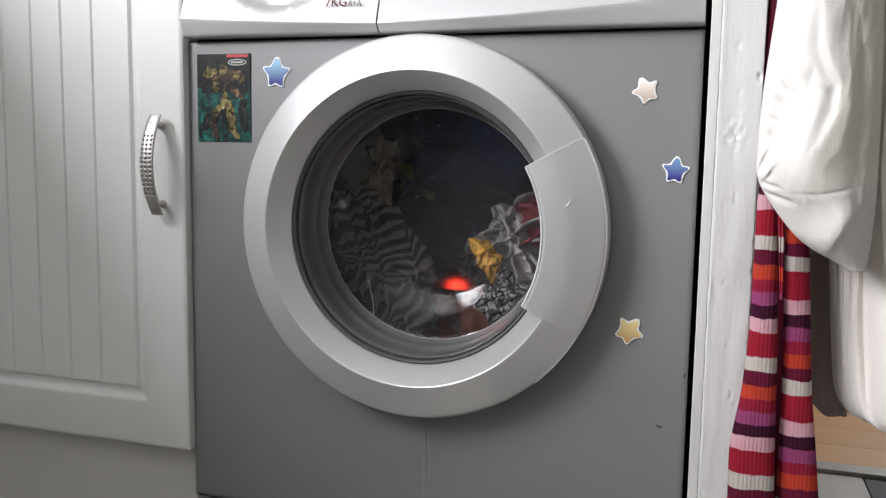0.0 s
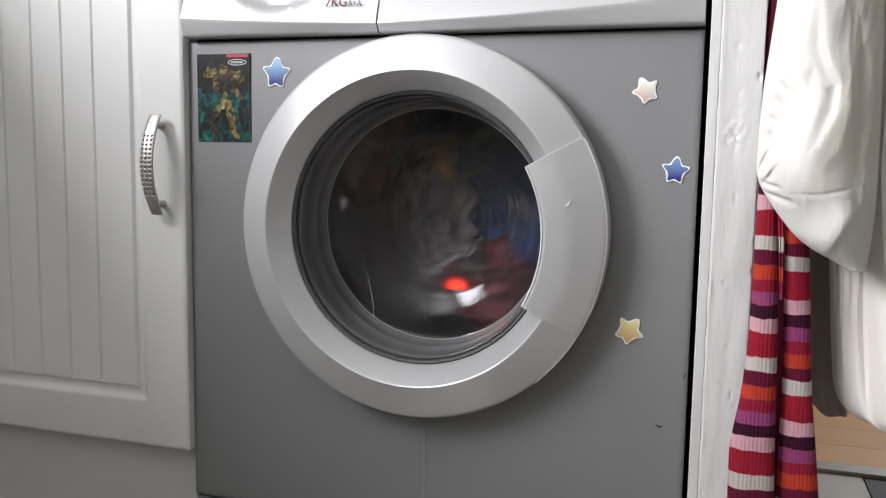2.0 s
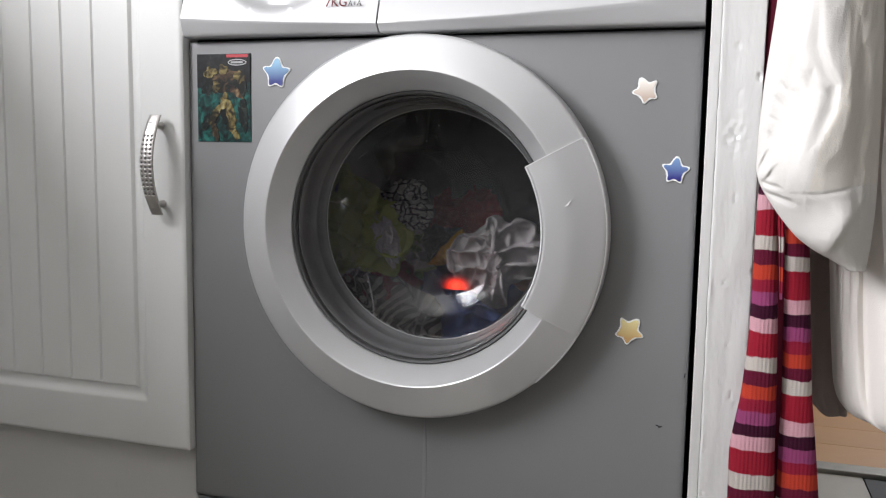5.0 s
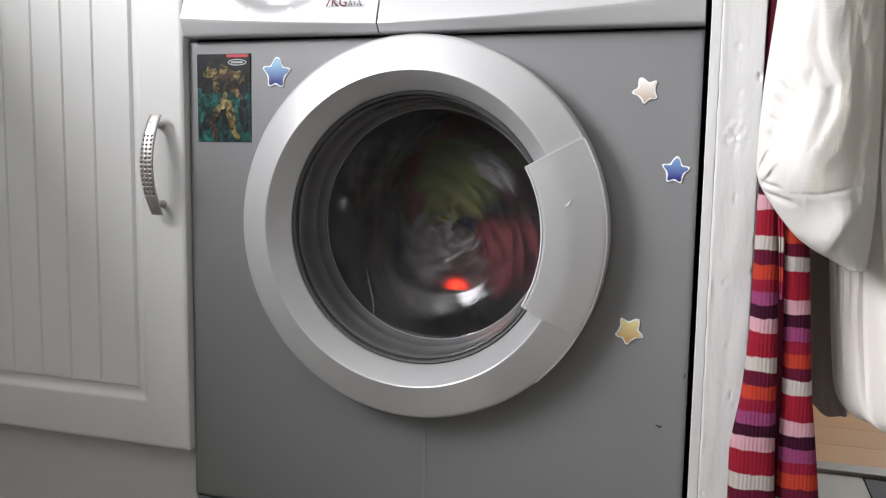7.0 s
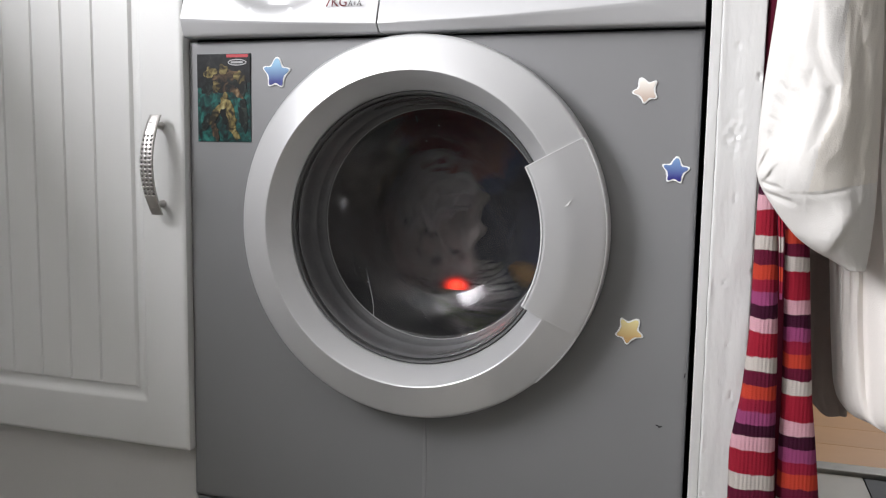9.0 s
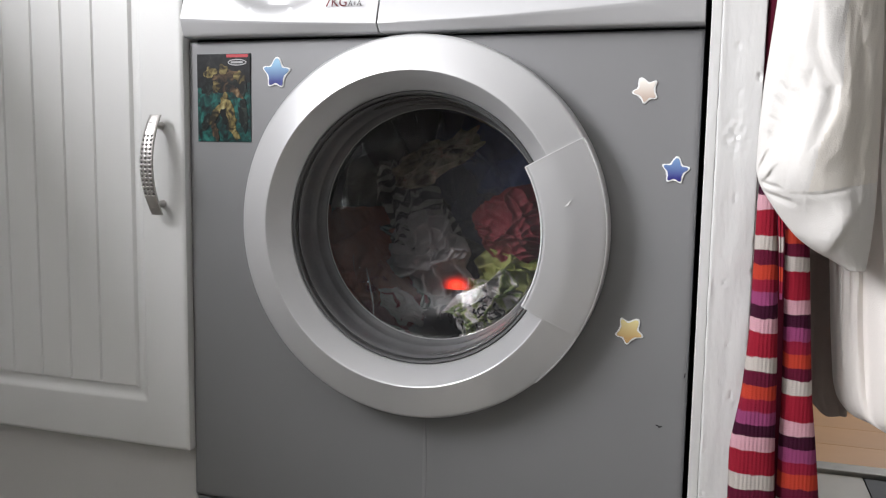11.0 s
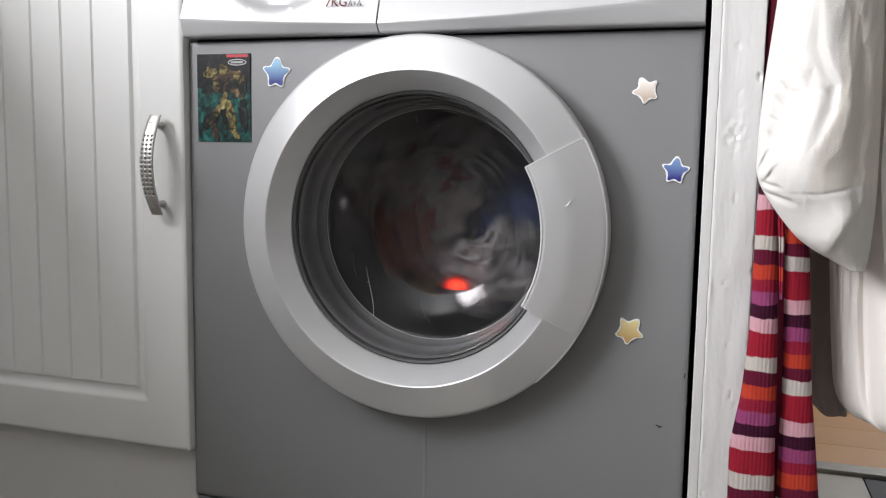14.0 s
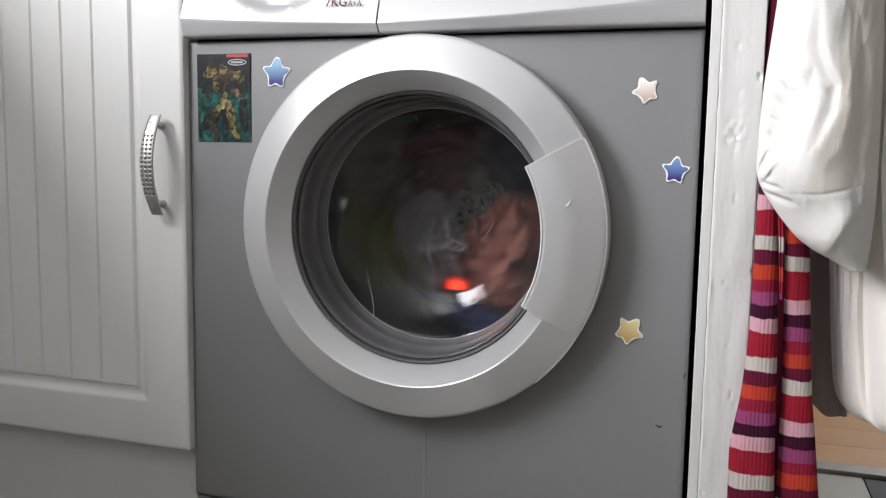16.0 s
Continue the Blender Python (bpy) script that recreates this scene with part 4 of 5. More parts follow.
def hanging():
    hook = thing("coat_hook", "metal coat hook on the open door", "hook", (0, 0, 0))
    part("hook_plate", box(0.354, 0.360, -0.020, 0.010, 1.25, 1.33, 0.002), CHROME, hook)
    part("hook_arm", box(0.357, 0.470, -0.100, 0.005, 1.252, 1.264, 0.003), CHROME, hook)
    scarf = thing("striped_scarf", "knitted scarf with red, pink, orange and white stripes", "scarf", (0, 0, 0))
    part("tail", drape([(0.5639, 0.3550, 0.3693, -0.052), (0.5377, 0.3535, 0.3694, -0.052), (0.4847, 0.3530, 0.3743, -0.052), (0.4039, 0.3525, 0.3784, -0.052), (0.3486, 0.3486, 0.3805, -0.052), (0.2979, 0.3404, 0.3818, -0.052), (0.2357, 0.3416, 0.3848, -0.052)], 0.012, 3, 0.0006, (40, 4), 64, 130), KNIT_A, scarf)
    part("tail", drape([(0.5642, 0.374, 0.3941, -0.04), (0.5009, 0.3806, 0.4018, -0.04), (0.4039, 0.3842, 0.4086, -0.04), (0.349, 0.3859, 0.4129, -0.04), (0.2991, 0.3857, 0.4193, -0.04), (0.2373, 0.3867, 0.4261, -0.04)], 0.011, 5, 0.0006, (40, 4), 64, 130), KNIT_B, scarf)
    # plain dark red strips paint the shade behind the sleeve and between the tails
    part("collar", drape([(1.25, 0.3554, 0.3723, -0.02), (0.7535, 0.3554, 0.3723, -0.02), (0.7226, 0.3542, 0.3716, -0.02), (0.6545, 0.3529, 0.3706, -0.02), (0.5471, 0.3563, 0.3721, -0.02)], 0.008, 9, 0.003, (40, 4), 32, 60), MAROON_SHADE, scarf, "scarf behind the sleeve, its shade painted dark red")
    part("back_layer", drape([(0.5636, 0.3593, 0.3965, -0.012), (0.3972, 0.3623, 0.4079, -0.012), (0.2824, 0.3633, 0.4167, -0.012), (0.2239, 0.3654, 0.4202, -0.012)], 0.006, 8, 0.002, (40, 4), 32, 60), MAROON_SHADE, scarf, "dark red layer painted for the shade between the tails")
    part("fold", drape([(1.25, 0.3697, 0.3755, -0.068), (0.5413, 0.3697, 0.3755, -0.068), (0.5027, 0.3729, 0.3777, -0.068), (0.461, 0.3757, 0.3791, -0.068), (0.4452, 0.3771, 0.3791, -0.068)], 0.006, 7, 0.003, (40, 4), 32, 60), KNIT_A, scarf)
    coat = thing("white_coat", "crumpled white cotton coat sleeve hanging over a scarf", "coat", (0, 0, 0))
    whole = drape([(1.27, 0.3629, 0.443, -0.075), (0.7501, 0.3629, 0.443, -0.075), (0.712, 0.3595, 0.4455, -0.075), (0.6394, 0.3524, 0.4486, -0.075), (0.5901, 0.3499, 0.4496, -0.075), (0.5561, 0.3498, 0.4501, -0.075), (0.5401, 0.3594, 0.4503, -0.075), (0.5152, 0.3766, 0.4492, -0.075), (0.4953, 0.3953, 0.4483, -0.075), (0.4818, 0.4218, 0.4465, -0.075), (0.4762, 0.4387, 0.4455, -0.075)], 0.062, 11, 0.005, (46, 16), 300, 420, 0.0,
                  [(0.72, -0.22), (0.668, -0.20), (0.640, 0.10), (0.6217, 0.14), (0.5845, -0.15), (0.556, -0.25), (0.535, 0.10), (0.510, 0.15), (0.489, -0.30)],
                  [(0.0016, 0.0030, (0.3835, 0.7080), (0.3782, 0.6726), (0.3720, 0.6450), (0.3723, 0.6241)), (0.0034, 0.0110, (0.3723, 0.6300), (0.3669, 0.6030), (0.3592, 0.5816), (0.3500, 0.5570)),
                   (0.0009, 0.0009, (0.3640, 0.5425), (0.3726, 0.5438), (0.4033, 0.5452), (0.4329, 0.5526), (0.4450, 0.5570)), (0.0030, 0.0050, (0.3900, 0.7050), (0.3915, 0.6677), (0.3985, 0.6480), (0.4063, 0.6355), (0.4050, 0.6150), (0.3930, 0.5870)),
                   (0.0016, 0.0077, (0.3480, 0.5526), (0.3560, 0.5450), (0.3660, 0.5411), (0.3796, 0.5368)), (0.0015, 0.0072, (0.3495, 0.5570), (0.3570, 0.5520), (0.3690, 0.5490)), (0.0016, 0.0080, (0.3490, 0.5590), (0.3540, 0.5690), (0.3580, 0.5790)), (0.0014, 0.0064, (0.3530, 0.5500), (0.3600, 0.5580), (0.3640, 0.5660)),
                   (0.0040, 0.0045, (0.4200, 0.7050), (0.4242, 0.6850), (0.4308, 0.6489), (0.4311, 0.6126)), (0.0018, 0.0026, (0.3820, 0.6460), (0.3880, 0.6360), (0.3960, 0.6280)), (0.0016, 0.0024, (0.3790, 0.6350), (0.3800, 0.6250), (0.3830, 0.6150)), (0.0018, 0.0024, (0.3880, 0.6500), (0.3895, 0.6300)),
                   (0.0014, 0.0020, (0.3600, 0.6300), (0.3690, 0.6180)), (0.0014, 0.0018, (0.3570, 0.6120), (0.3660, 0.6060)), (0.0013, 0.0018, (0.3640, 0.6420), (0.3700, 0.6330)), (0.0014, 0.0020, (0.3575, 0.5980), (0.3625, 0.5900)), (0.0034, 0.0044, (0.3760, 0.6050), (0.3744, 0.5889), (0.3724, 0.5461)),
                   (0.0045, -0.0060, (0.4394, 0.5505), (0.4223, 0.5194), (0.4060, 0.4880)), (0.0045, 0.0032, (0.3850, 0.5380), (0.3950, 0.5080)), (0.0030, 0.0030, (0.4300, 0.5480), (0.4340, 0.5250)), (0.0030, 0.0030, (0.4340, 0.6100), (0.4300, 0.5800), (0.4330, 0.5560))])
    # the sleeve is white; its far side is split off and painted beige for shade
    shaded_part = whole.copy()
    def inside(f):
        c = f.calc_center_median()
        edge = float(np.interp(c.z, [0.540, 0.556, 0.5845, 0.6217, 0.6355, 0.668, 0.704, 0.744], [0.390, 0.392, 0.3975, 0.4095, 0.4115, 0.4125, 0.414, 0.4135]))
        return c.z > 0.5440 + 0.146 * (c.x - 0.3726) and c.x > edge + 0.002 * noise.noise(Vector((1, 2, c.z * 30)))
    bmesh.ops.delete(whole, geom=[f for f in whole.faces if inside(f)], context="FACES")
    bmesh.ops.delete(shaded_part, geom=[f for f in shaded_part.faces if not inside(f)], context="FACES")
    part("sleeve", whole, COTTON, coat, "white sleeve with soft creases", 180)
    part("shaded_part", shaded_part, SLEEVE_SHADE, coat, "sleeve's far side, its shade painted beige", 180)
    gown = thing("cream_garment", "cream cotton garment hanging in soft folds", "garment", (0, 0, 0))
    part("cloth", drape([(1.25, 0.4184, 0.5068, 0.02), (0.565, 0.4184, 0.5068, 0.02), (0.4768, 0.427, 0.513, 0.02), (0.3982, 0.433, 0.5186, 0.02), (0.347, 0.4384, 0.5222, 0.02), (0.3289, 0.4447, 0.5235, 0.02), (0.3164, 0.459, 0.5244, 0.02), (0.3083, 0.4883, 0.5251, 0.02), (0.3056, 0.5056, 0.5205, 0.02)], 0.045, 17, 0.05, (22, 2.5), 128, 120, creases=[(0.0102, 0.00336, (0.4339, 0.4686), (0.4346, 0.3473)), (0.0136, 0.00294, (0.4485, 0.4695), (0.4472, 0.3374)), (0.0102, 0.00252, (0.465, 0.4758), (0.4627, 0.328)), (0.0085, 0.0021, (0.4297, 0.4246), (0.4477, 0.3291))]), CREAM, gown)
    # a darker strip of cloth paints the shade beside the scarf
    part("inner_fold", drape([(1.2, 0.4056, 0.4393, 0.075), (0.5632, 0.4056, 0.4393, 0.075), (0.4682, 0.4100, 0.4453, 0.075), (0.3834, 0.4130, 0.4507, 0.075), (0.3283, 0.4170, 0.4560, 0.075), (0.3174, 0.4185, 0.4600, 0.075), (0.3094, 0.4230, 0.4620, 0.075), (0.3030, 0.4420, 0.4600, 0.075)], 0.012, 19, 0.010, (30, 3), 64, 80), FOLD_SHADE, gown, "inner fold, its shade painted in as taupe")


hanging()

# ---- laundry in the drum ----
CLOTH = {
    "navy": mat("wet_navy", (0.052, 0.062, 0.13), 0.6, 0, (0.028, 0.033, 0.06), 14, 500, 0.5),
    "dark": mat("wet_black", (0.036, 0.037, 0.040), 0.6, 0, (0.018, 0.018, 0.020), 14, 500, 0.5),
    "blue": mat("wet_blue", (0.045, 0.095, 0.30), 0.6, 0, (0.02, 0.03, 0.08), 14, 500, 0.5),
    "white": mat("wet_white", (0.40, 0.375, 0.375), 0.6, 0, (0.28, 0.265, 0.265), 14, 500, 0.5),
    "green": mat("wet_green", (0.33, 0.365, 0.09), 0.6, 0, (0.19, 0.21, 0.055), 14, 500, 0.5),
    "red": mat("wet_red", (0.21, 0.014, 0.024), 0.6, 0, (0.14, 0.009, 0.016), 14, 500, 0.5),
    "orange": mat("wet_rust", (0.31, 0.11, 0.078), 0.6, 0, (0.25, 0.078, 0.05), 14, 500, 0.5),
    "beige": painted("wet_beige", [(0.36, (0.08, 0.06, 0.045)), (0.46, (0.30, 0.25, 0.18)), (0.58, (0.48, 0.42, 0.32)), (0.66, (0.38, 0.16, 0.14)), (0.76, (0.52, 0.46, 0.38))], 32),
    "grey": banded("wet_grey_stripe", [(0.8, (0.36, 0.35, 0.33)), (1.0, (0.085, 0.083, 0.08))], 0.017, 0.0, 1, 0.7, warp=0.035, soft=24),
    "check": checked("wet_check", (0.38, 0.37, 0.36), (0.03, 0.03, 0.035), 0.0092, 0.24),
    "floral": painted("wet_floral", [(0.42, (0.10, 0.15, 0.05)), (0.48, (0.28, 0.32, 0.14)), (0.53, (0.40, 0.385, 0.38)), (0.72, (0.45, 0.42, 0.42)), (0.80, (0.30, 0.17, 0.19))], 38),
    "taupe": mat("wet_taupe", (0.38, 0.335, 0.315), 0.6, 0, (0.20, 0.175, 0.165), 16, 500, 0.5),
    "maroon": mat("wet_maroon", (0.22, 0.03, 0.045), 0.6, 0, (0.11, 0.016, 0.026), 14, 500, 0.5),
    "sock": split("wet_yellow_sock", (0.02, 0.02, 0.022), (0.50, 0.27, 0.03), 1, (0.002, 0.005), 0.7),
}
for _m in CLOTH.values():
    _nodes, _links = _m.node_tree.nodes, _m.node_tree.links
    for _t in [q for q in _nodes if q.bl_idname == "ShaderNodeTexCoord"]:
        for _k in list(_t.outputs["Object"].links):
            _links.new(_t.outputs["UV"], _k.to_socket)
LAUNDRY = []


def laundry(name, label, cloth, size, seed, amp, depth, way):
    ob = part(name, wet_cloth(*size, seed, amp), CLOTH[cloth], None, label, 180)
    hem = ob.modifiers.new("thickness", "SOLIDIFY")
    hem.thickness, hem.offset = 0.0016, -1.0
    tagged(ob, label, "laundry", "laundry in the drum")
    LAUNDRY.append((ob, way, depth))


laundry("dark_trousers", "wet black trousers bunched in the drum", "dark", (0.168, 0.056, 0.1456), 1, 0.3, 0.3, [(0, -0.0487, 0.0651), (4, 0.0009, 0.0651, 0.235), (6.35, 0.0009, 0.0651, 0.235), (7, 0.0, 0.03), (9, -0.0274, -0.0213), (12, -0.0699, 0.0075), (16, -0.0274, 0.0435)])
laundry("navy_jumper", "wet navy jumper bunched in the drum", "navy", (0.1288, 0.056, 0.112), 2, 0.3, 0.25, [(0, -0.0062, 0.0291), (0.5, 0.0758, -0.0198), (1, 0.0548, -0.0314), (1.5, 0.0661, 0.0148), (2, 0.0483, -0.0083), (3, -0.0019, -0.0001), (4, -0.0274, -0.1222), (7, -0.0408, 0.0049), (9, 0.024, -0.0578), (12, 0.0433, 0.0651), (13, 0.0758, -0.0364), (13.5, 0.0807, -0.0149), (14.5, -0.0246, 0.0247), (15.5, -0.0003, 0.0742), (16, -0.0003, 0.0742)])
laundry("blue_shirt", "wet blue shirt crumpled in the drum", "blue", (0.084, 0.0448, 0.0952), 3, 0.3, 0.205, [(0, 0.0009, 0.1084), (0.5, 0.0758, -0.0413), (1, 0.0596, -0.0165), (1.5, 0.0661, 0.0082), (2, 0.0564, -0.0083), (2.5, -0.0246, 0.0082), (4, -0.0062, -0.1438), (6.7, 0.024, 0.0495), (8, -0.0408, -0.0001), (12, 0.0645, 0.0831), (13, 0.0758, -0.033), (13.5, 0.0807, -0.0149), (14, 0.0645, -0.0413), (14.5, -0.0408, 0.033), (15.5, -0.0246, -0.0743), (16, 0.024, -0.099)])
laundry("striped_jersey", "wet grey-and-white striped jersey twisted in the drum", "grey", (0.0528, 0.0426, 0.1134), 4, 0.65, 0.162, [(0, -0.1000, -0.0574, 0.130), (0.14, -0.1000, -0.0574, 0.130), (0.5, -0.07, -0.0743, 0.19), (1, -0.0165, 0.0577, 0.19), (1.5, -0.0311, 0.0412, 0.19), (2, -0.0327, -0.0248, 0.19), (2.5, -0.0052, 0.0907, 0.19), (3, -0.1056, 0.0164, 0.19), (3.5, 0.011, 0.0709, 0.19), (4, -0.1052, -0.1366), (6.5, -0.1056, 0.0082, 0.19), (7, -0.0813, 0.0659, 0.19), (7.5, -0.0813, -0.0248, 0.19), (8, -0.0894, 0.0181, 0.19), (8.5, -0.07, 0.0346, 0.19), (9, -0.057, -0.0083, 0.19), (9.2, -0.0327, 0.0495, 0.19), (12, -0.0699, -0.0285, 0.18), (12.8, 0.0159, 0.0247, 0.19), (13.5, 0.0159, 0.0082, 0.19), (14, -0.0343, 0.0676, 0.19), (15, 0.0434, -0.01, 0.19), (16, -0.0311, -0.0265, 0.19)])
laundry("white_shirt", "wet white shirt crumpled in the drum", "white", (0.0543, 0.0426, 0.0592), 5, 0.55, 0.15, [(0, 0.0751, -0.0249), (0.5, -0.0133, 0.0791), (1, -0.0180, 0.0380), (1.5, -0.0149, -0.0182), (2, -0.0246, -0.0578), (2.5, 0.0515, -0.0578), (3, 0.071, -0.0248), (3.5, 0.0596, -0.0198), (4, 0.049, -0.0466), (6.5, 0.0094, -0.0594), (7, -0.0165, -0.0528), (7.5, -0.0311, -0.0611), (8, -0.0489, -0.0479), (8.5, -0.0457, -0.0232), (9, -0.0424, 0.0346), (9.2, 0.0321, -0.0743), (12, -0.038, -0.0538), (12.9, 0.0483, 0.0082), (13, -0.0052, -0.0116), (13.5, -0.0003, -0.0561), (14, 0.0386, -0.0644), (14.5, 0.0321, -0.0594), (15, -0.0052, 0.0313), (15.5, -0.01, -0.0017), (16, -0.0408, -0.0314)])
laundry("green_towel", "wet lime-green towel bunched in the drum", "green", (0.0560, 0.0403, 0.0694), 6, 0.7, 0.145, [(0, -0.0699, 0.0435, 0.27), (0.6, -0.0165, 0.0742, 0.25), (0.8, -0.0165, 0.0742), (0.9, -0.0894, 0.0082), (1.0, -0.0500, -0.0900, 0.26), (1.3, -0.1056, 0.0412), (1.6, -0.057, 0.0412, 0.24), (3, 0.024, 0.0907, 0.24), (3.5, -0.0862, 0.0379), (4, -0.1200, -0.0141, 0.112), (6.34, -0.1200, -0.0141, 0.112), (6.4, -0.0991, 0.033, 0.13), (6.5, -0.023, 0.089), (6.6, 0.0596, -0.0545), (6.7, -0.0133, -0.1238), (6.8, -0.0991, -0.066), (6.9, -0.1121, 0.0495), (7, -0.0003, 0.0544), (7.1, 0.0596, -0.0364), (7.5, 0.0337, 0.0379), (8, 0.0600, -0.0149, 0.170), (8.5, 0.0620, -0.0760, 0.178), (8.8, 0.024, 0.0082, 0.24), (9, -0.1056, -0.0248, 0.22), (9.2, -0.0894, 0.0659), (12, 0.0688, -0.0732, 0.17), (12.5, 0.0688, -0.0732, 0.17), (12.7, 0.0694, 0.033), (12.8, -0.0246, 0.0412), (12.9, -0.0894, -0.066), (13, -0.0052, -0.1271), (13.1, 0.0856, -0.0248), (13.2, 0.0402, 0.0577), (13.5, -0.0894, 0.0247, 0.25), (15.2, -0.0246, 0.0742, 0.25), (15.5, -0.0991, 0.0313), (16, -0.1121, -0.0429)])
laundry("red_tshirt", "wet red t-shirt folded in the drum", "red", (0.056, 0.0336, 0.0504), 7, 0.3, 0.155, [(0, 0.1084, -0.0105), (0.5, -0.0052, 0.0214), (1, -0.0262, -0.0561), (2, 0.0564, -0.099, 0.19), (2.5, 0.0758, -0.038), (3, -0.0748, 0.0659), (4, -0.0062, -0.0055, 0.205), (6.4, -0.0062, -0.0055, 0.205), (6.6, 0.0321, 0.0659), (7, 0.0645, -0.0446), (7.5, -0.0149, 0.0956), (8, 0.0321, 0.0594), (8.5, 0.0839, 0.0264), (9, -0.0262, 0.1088), (12, 0.0695, -0.0084), (13, 0.0029, 0.0791), (15, -0.07, 0.0396, 0.19), (15.5, -0.06, 0.03, 0.26), (16, -0.023, 0.0412, 0.21)])
laundry("rust_towel", "wet rust-red towel in the drum", "orange", (0.0678, 0.0336, 0.0739), 8, 0.4, 0.165, [(0, 0.0009, -0.1438, 0.2), (1, -0.0991, 0.0511), (1.5, -0.1283, 0.0808), (3, -0.1056, 0.0412), (3.5, -0.1056, 0.0247, 0.22), (4, 0.0362, -0.1078, 0.22), (6.6, 0.0402, 0.0412), (9, -0.0165, 0.0989), (12, -0.1364, -0.0646), (13, 0.0029, 0.0742), (13.5, -0.0408, 0.0412), (14, -0.0862, -0.0083), (14.5, -0.0246, -0.0925), (15, 0.0596, -0.0594), (15.5, 0.071, -0.01), (16, 0.0499, -0.0429)])
laundry("floral_blouse", "wet white blouse with green flowers in the drum", "floral", (0.0463, 0.0314, 0.0540), 14, 0.7, 0.128, [(0, 0.0751, -0.0934, 0.2), (3, 0.0143, 0.0659, 0.24), (4, -0.1052, -0.0646, 0.2), (6.5, -0.1056, 0.0082, 0.22), (8, 0.0402, -0.0561, 0.2), (9, -0.0003, -0.1073, 0.2), (12, 0.049, -0.115), (12.55, 0.049, -0.115), (12.8, 0.0483, 0.033), (12.9, 0.0321, -0.0083), (13.2, 0.0321, -0.0578, 0.2), (14.4, 0.0402, -0.0743, 0.16), (15, 0.0483, -0.0165, 0.15), (16, -0.0003, -0.0083, 0.2)])
laundry("maroon_cloth", "wet maroon cloth in the drum", "maroon", (0.0515, 0.0336, 0.0644), 16, 0.5, 0.17, [(0, -0.1123, -0.1222, 0.19), (1, -0.0894, -0.0413), (1.5, -0.1056, -0.0578), (2, 0.0402, -0.0908), (3, -0.0894, 0.0577), (4, -0.1321, -0.0898), (6.3, -0.1321, -0.0898), (7, 0.0564, 0.0742), (8, 0.0402, 0.0742), (8.5, 0.0758, 0.0164), (9, -0.0165, 0.0907), (12, -0.1123, -0.1222), (13, -0.0732, -0.0248), (15, -0.0894, 0.0082), (16, -0.0408, 0.0742)])
laundry("taupe_sweater", "wet taupe-grey sweater bunched in the drum", "taupe", (0.1250, 0.0500, 0.1150), 21, 0.5, 0.2, [(0, -0.06, 0, 0.32), (0.3, -0.105, 0.01, 0.2), (0.5, -0.105, 0.02, 0.18), (1, -0.095, 0.03, 0.18), (1.5, -0.115, 0.02, 0.17), (2, -0.105, 0, 0.17), (2.5, -0.095, -0.04, 0.18), (3, -0.125, -0.03, 0.19), (3.5, -0.05, -0.05, 0.25), (3.66, -0.05, -0.05, 0.32), (6.36, -0.05, -0.05, 0.32), (6.6, -0.095, 0.05, 0.18), (7, -0.125, -0.05, 0.2), (7.5, -0.105, 0.05, 0.2), (8, -0.125, 0, 0.19), (8.5, -0.105, 0.04, 0.19), (9, -0.095, 0, 0.18), (9.9, -0.05, 0, 0.26), (10.15, -0.05, 0, 0.32), (12.55, -0.05, 0, 0.32), (12.8, -0.105, 0.02, 0.18), (13.5, -0.095, 0.05, 0.19), (14, -0.095, 0.06, 0.17), (14.5, -0.095, -0.05, 0.2), (15, -0.125, 0.04, 0.18), (16, -0.095, 0.05, 0.19)])
laundry("yellow_sock", "black sock with a yellow heel in the drum", "sock", (0.0291, 0.0202, 0.028), 9, 0.25, 0.118, [(0, 0.0348, -0.0516), (0.2, 0.0402, -0.0215), (0.4, -0.0052, -0.0314), (0.5, -0.0052, -0.0446), (0.7, 0.0677, -0.0446), (0.8, 0.0515, -0.0017), (1.1, -0.0473, 0.0742), (1.5, 0.0661, 0.0775), (2, -0.0003, 0.0824), (2.5, -0.1024, -0.0248), (4, -0.0331, -0.0394, 0.185), (6.3, -0.0331, -0.0394, 0.185), (6.6, 0.024, -0.0743, 0.24), (12, -0.0133, -0.1366, 0.24), (16, 0.0402, -0.0908, 0.24)])
laundry("checked_cloth", "black-and-white checked cloth crumpled in the drum", "check", (0.0358, 0.0291, 0.0336), 10, 0.5, 0.13, [(0, 0.0681, -0.1006), (0.5, -0.0084, -0.0743, 0.2), (3, 0.0143, 0.0659, 0.2), (3.5, -0.0862, -0.0034), (4, -0.0685, 0.0147), (6.3, -0.0685, 0.0147), (6.5, 0.0823, 0.0148, 0.2), (8.5, 0.0029, -0.0809, 0.2), (12, 0.0419, -0.1237), (12.6, 0.0419, -0.1237), (12.8, 0.0402, -0.0165), (13.5, 0.0159, -0.0743, 0.18), (14.5, 0.0726, 0.0313, 0.14), (16, 0.024, 0.0082, 0.2)])
laundry("beige_vest", "wet beige vest twisted in the drum", "beige", (0.0230, 0.0246, 0.0800), 11, 0.5, 0.142, [(0, -0.1144, 0.0327), (1.1, -0.0408, -0.033), (1.5, -0.0246, 0.0164), (2, -0.0732, 0.0412), (3, -0.0246, -0.0743, 0.2), (4, -0.1123, -0.0934, 0.19), (7, -0.0894, 0.0247, 0.19), (9, -0.1056, -0.0083, 0.18), (12, -0.0360, 0.0740), (13, -0.0894, 0.0577, 0.18), (16, -0.0894, 0.0247, 0.2)])
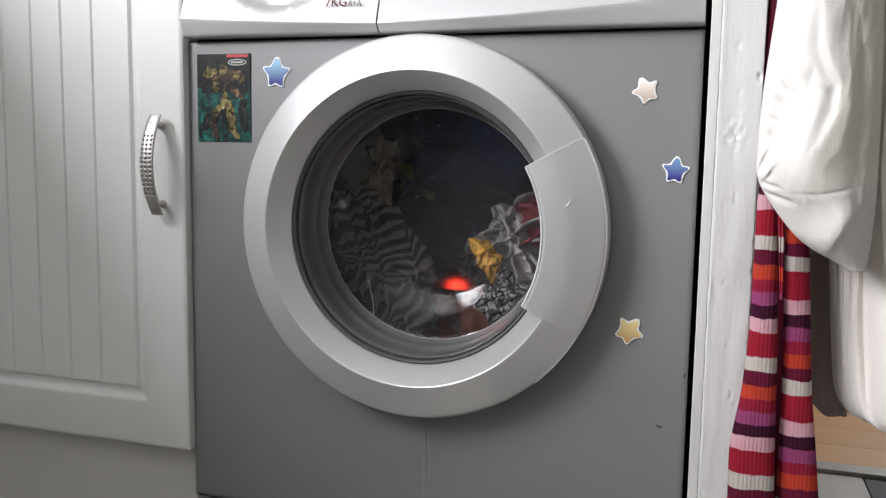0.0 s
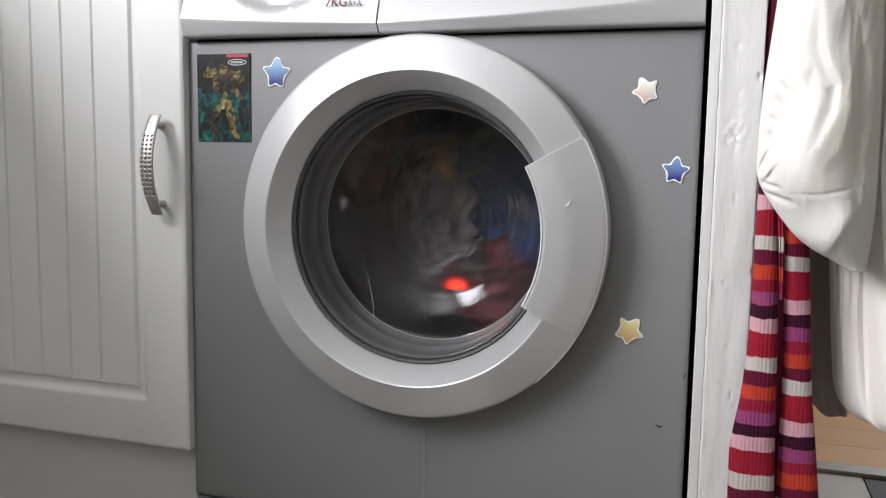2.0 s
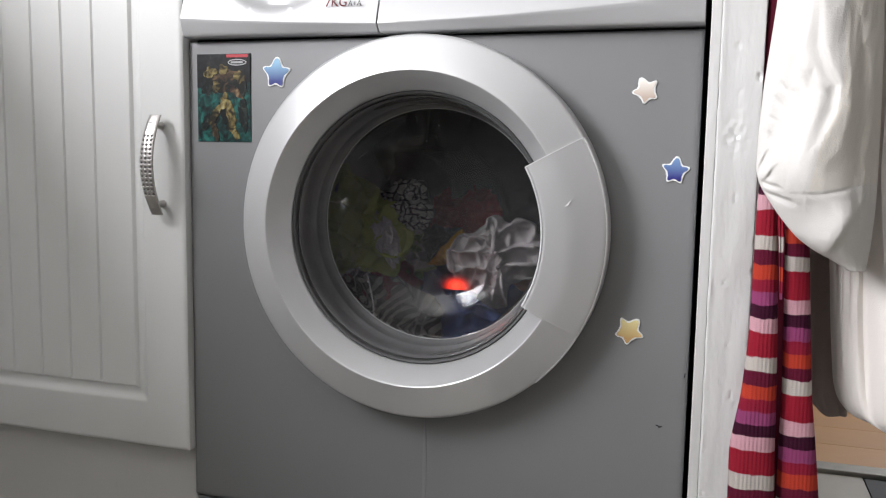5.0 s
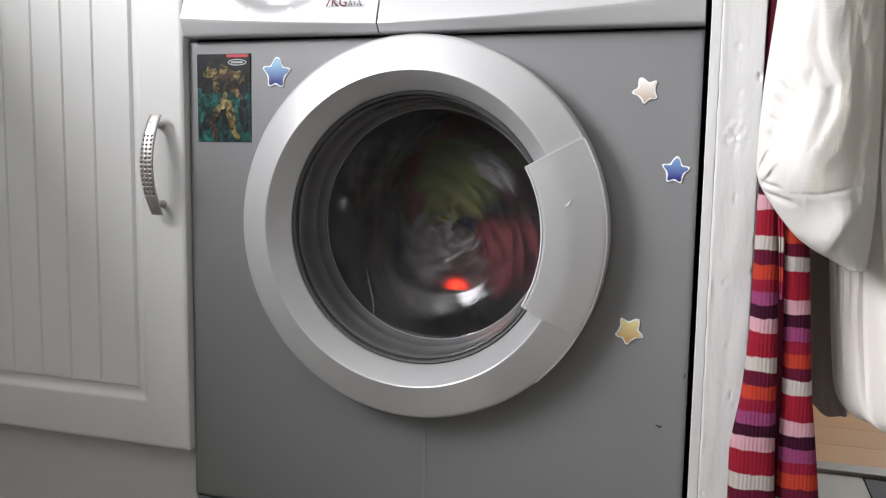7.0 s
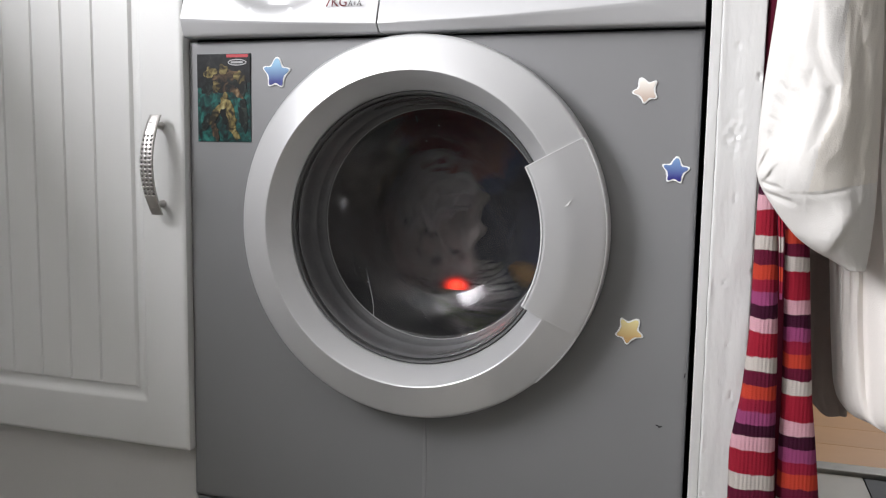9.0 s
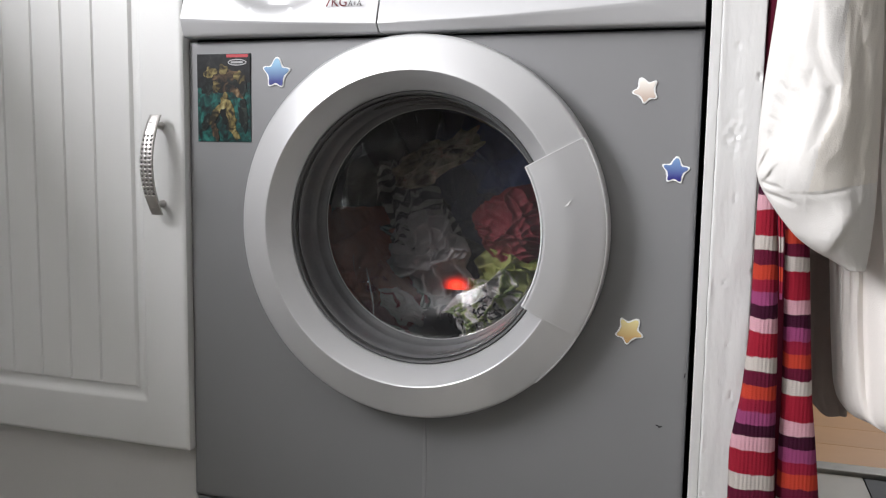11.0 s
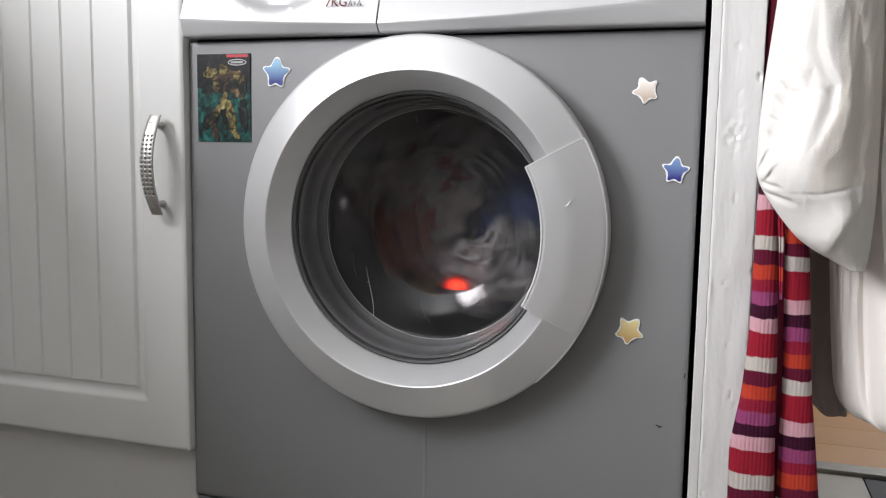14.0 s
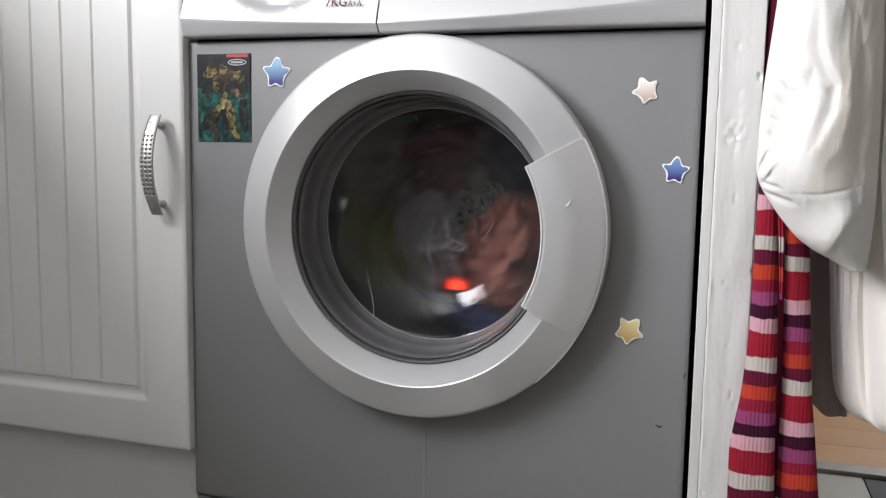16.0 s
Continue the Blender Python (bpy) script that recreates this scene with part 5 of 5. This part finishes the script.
laundry("white_sock", "small white sock in the drum", "white", (0.0157, 0.0134, 0.0381), 12, 0.3, 0.12, [(0, -0.0204, -0.1438, 0.2), (2, -0.0246, -0.1073, 0.2), (4, -0.0819, -0.03, 0.100), (6.3, -0.0819, -0.03, 0.100), (8, 0.0402, -0.0561, 0.17), (12, -0.0769, -0.1222, 0.15), (14, 0.0483, -0.0248, 0.15), (16, -0.057, -0.0743, 0.15)])



# ---- the clip's turning and tumbling ----
REST = [(0.0, 0), (0.12, 0), (0.22, 1), (3.42, 1), (3.66, 0), (6.32, 0), (6.46, -1), (9.9, -1), (10.15, 0), (12.52, 0), (12.70, 1), (16.0, 1)]
STEP = 1 / 15


def drum_angles():
    """The drum's turn in degrees at every step, from its speed: it turns one way, rests, turns back."""
    angles, a, fine = [0.0], 0.0, 10
    for i in range(240):
        for k in range(fine):
            t = (i + (k + 0.5) / fine) * STEP
            a += 760.0 * STEP / fine * np.interp(t, [r[0] for r in REST], [r[1] for r in REST])
        angles.append(a)
    return angles


def tumble(ob, way, angles, depth):
    """Rows for one piece of laundry: way holds (seconds, x, z) off the drum's axis; between them it goes round with the drum."""
    times = [i * STEP for i in range(241)]
    done = np.concatenate([[0], np.cumsum(np.abs(np.diff(angles)))])
    ks, rs, offs = [], [], []
    deep = []
    for t, x, z, *d in way:
        deep.append(d[0] if d else depth)
        i = round(t / STEP)
        off = math.degrees(math.atan2(z, x)) - np.interp(t, times, angles)
        if offs:
            off = offs[-1] + (off - offs[-1] + 180) % 360 - 180
        ks.append(np.interp(t, times, done)), rs.append(math.hypot(x, z)), offs.append(off)
    rows = []
    for i, t in enumerate(times):
        r, th = np.interp(done[i], ks, rs), np.interp(done[i], ks, offs) + angles[i]
        x, z = r * math.cos(radians(th)), r * math.sin(radians(th))
        rows.append((t, pose(CX + x, np.interp(done[i], ks, deep), CZ + z, 0, -th, 0)))
    walk(ob, rows)


floor_pieces()


def motions():
    angles = drum_angles()
    walk(drum, [(i * STEP, pose(CX, 0, CZ, 0, -a, 0)) for i, a in enumerate(angles)])
    for ob, way, depth in LAUNDRY:
        tumble(ob, way, angles, depth)


motions()
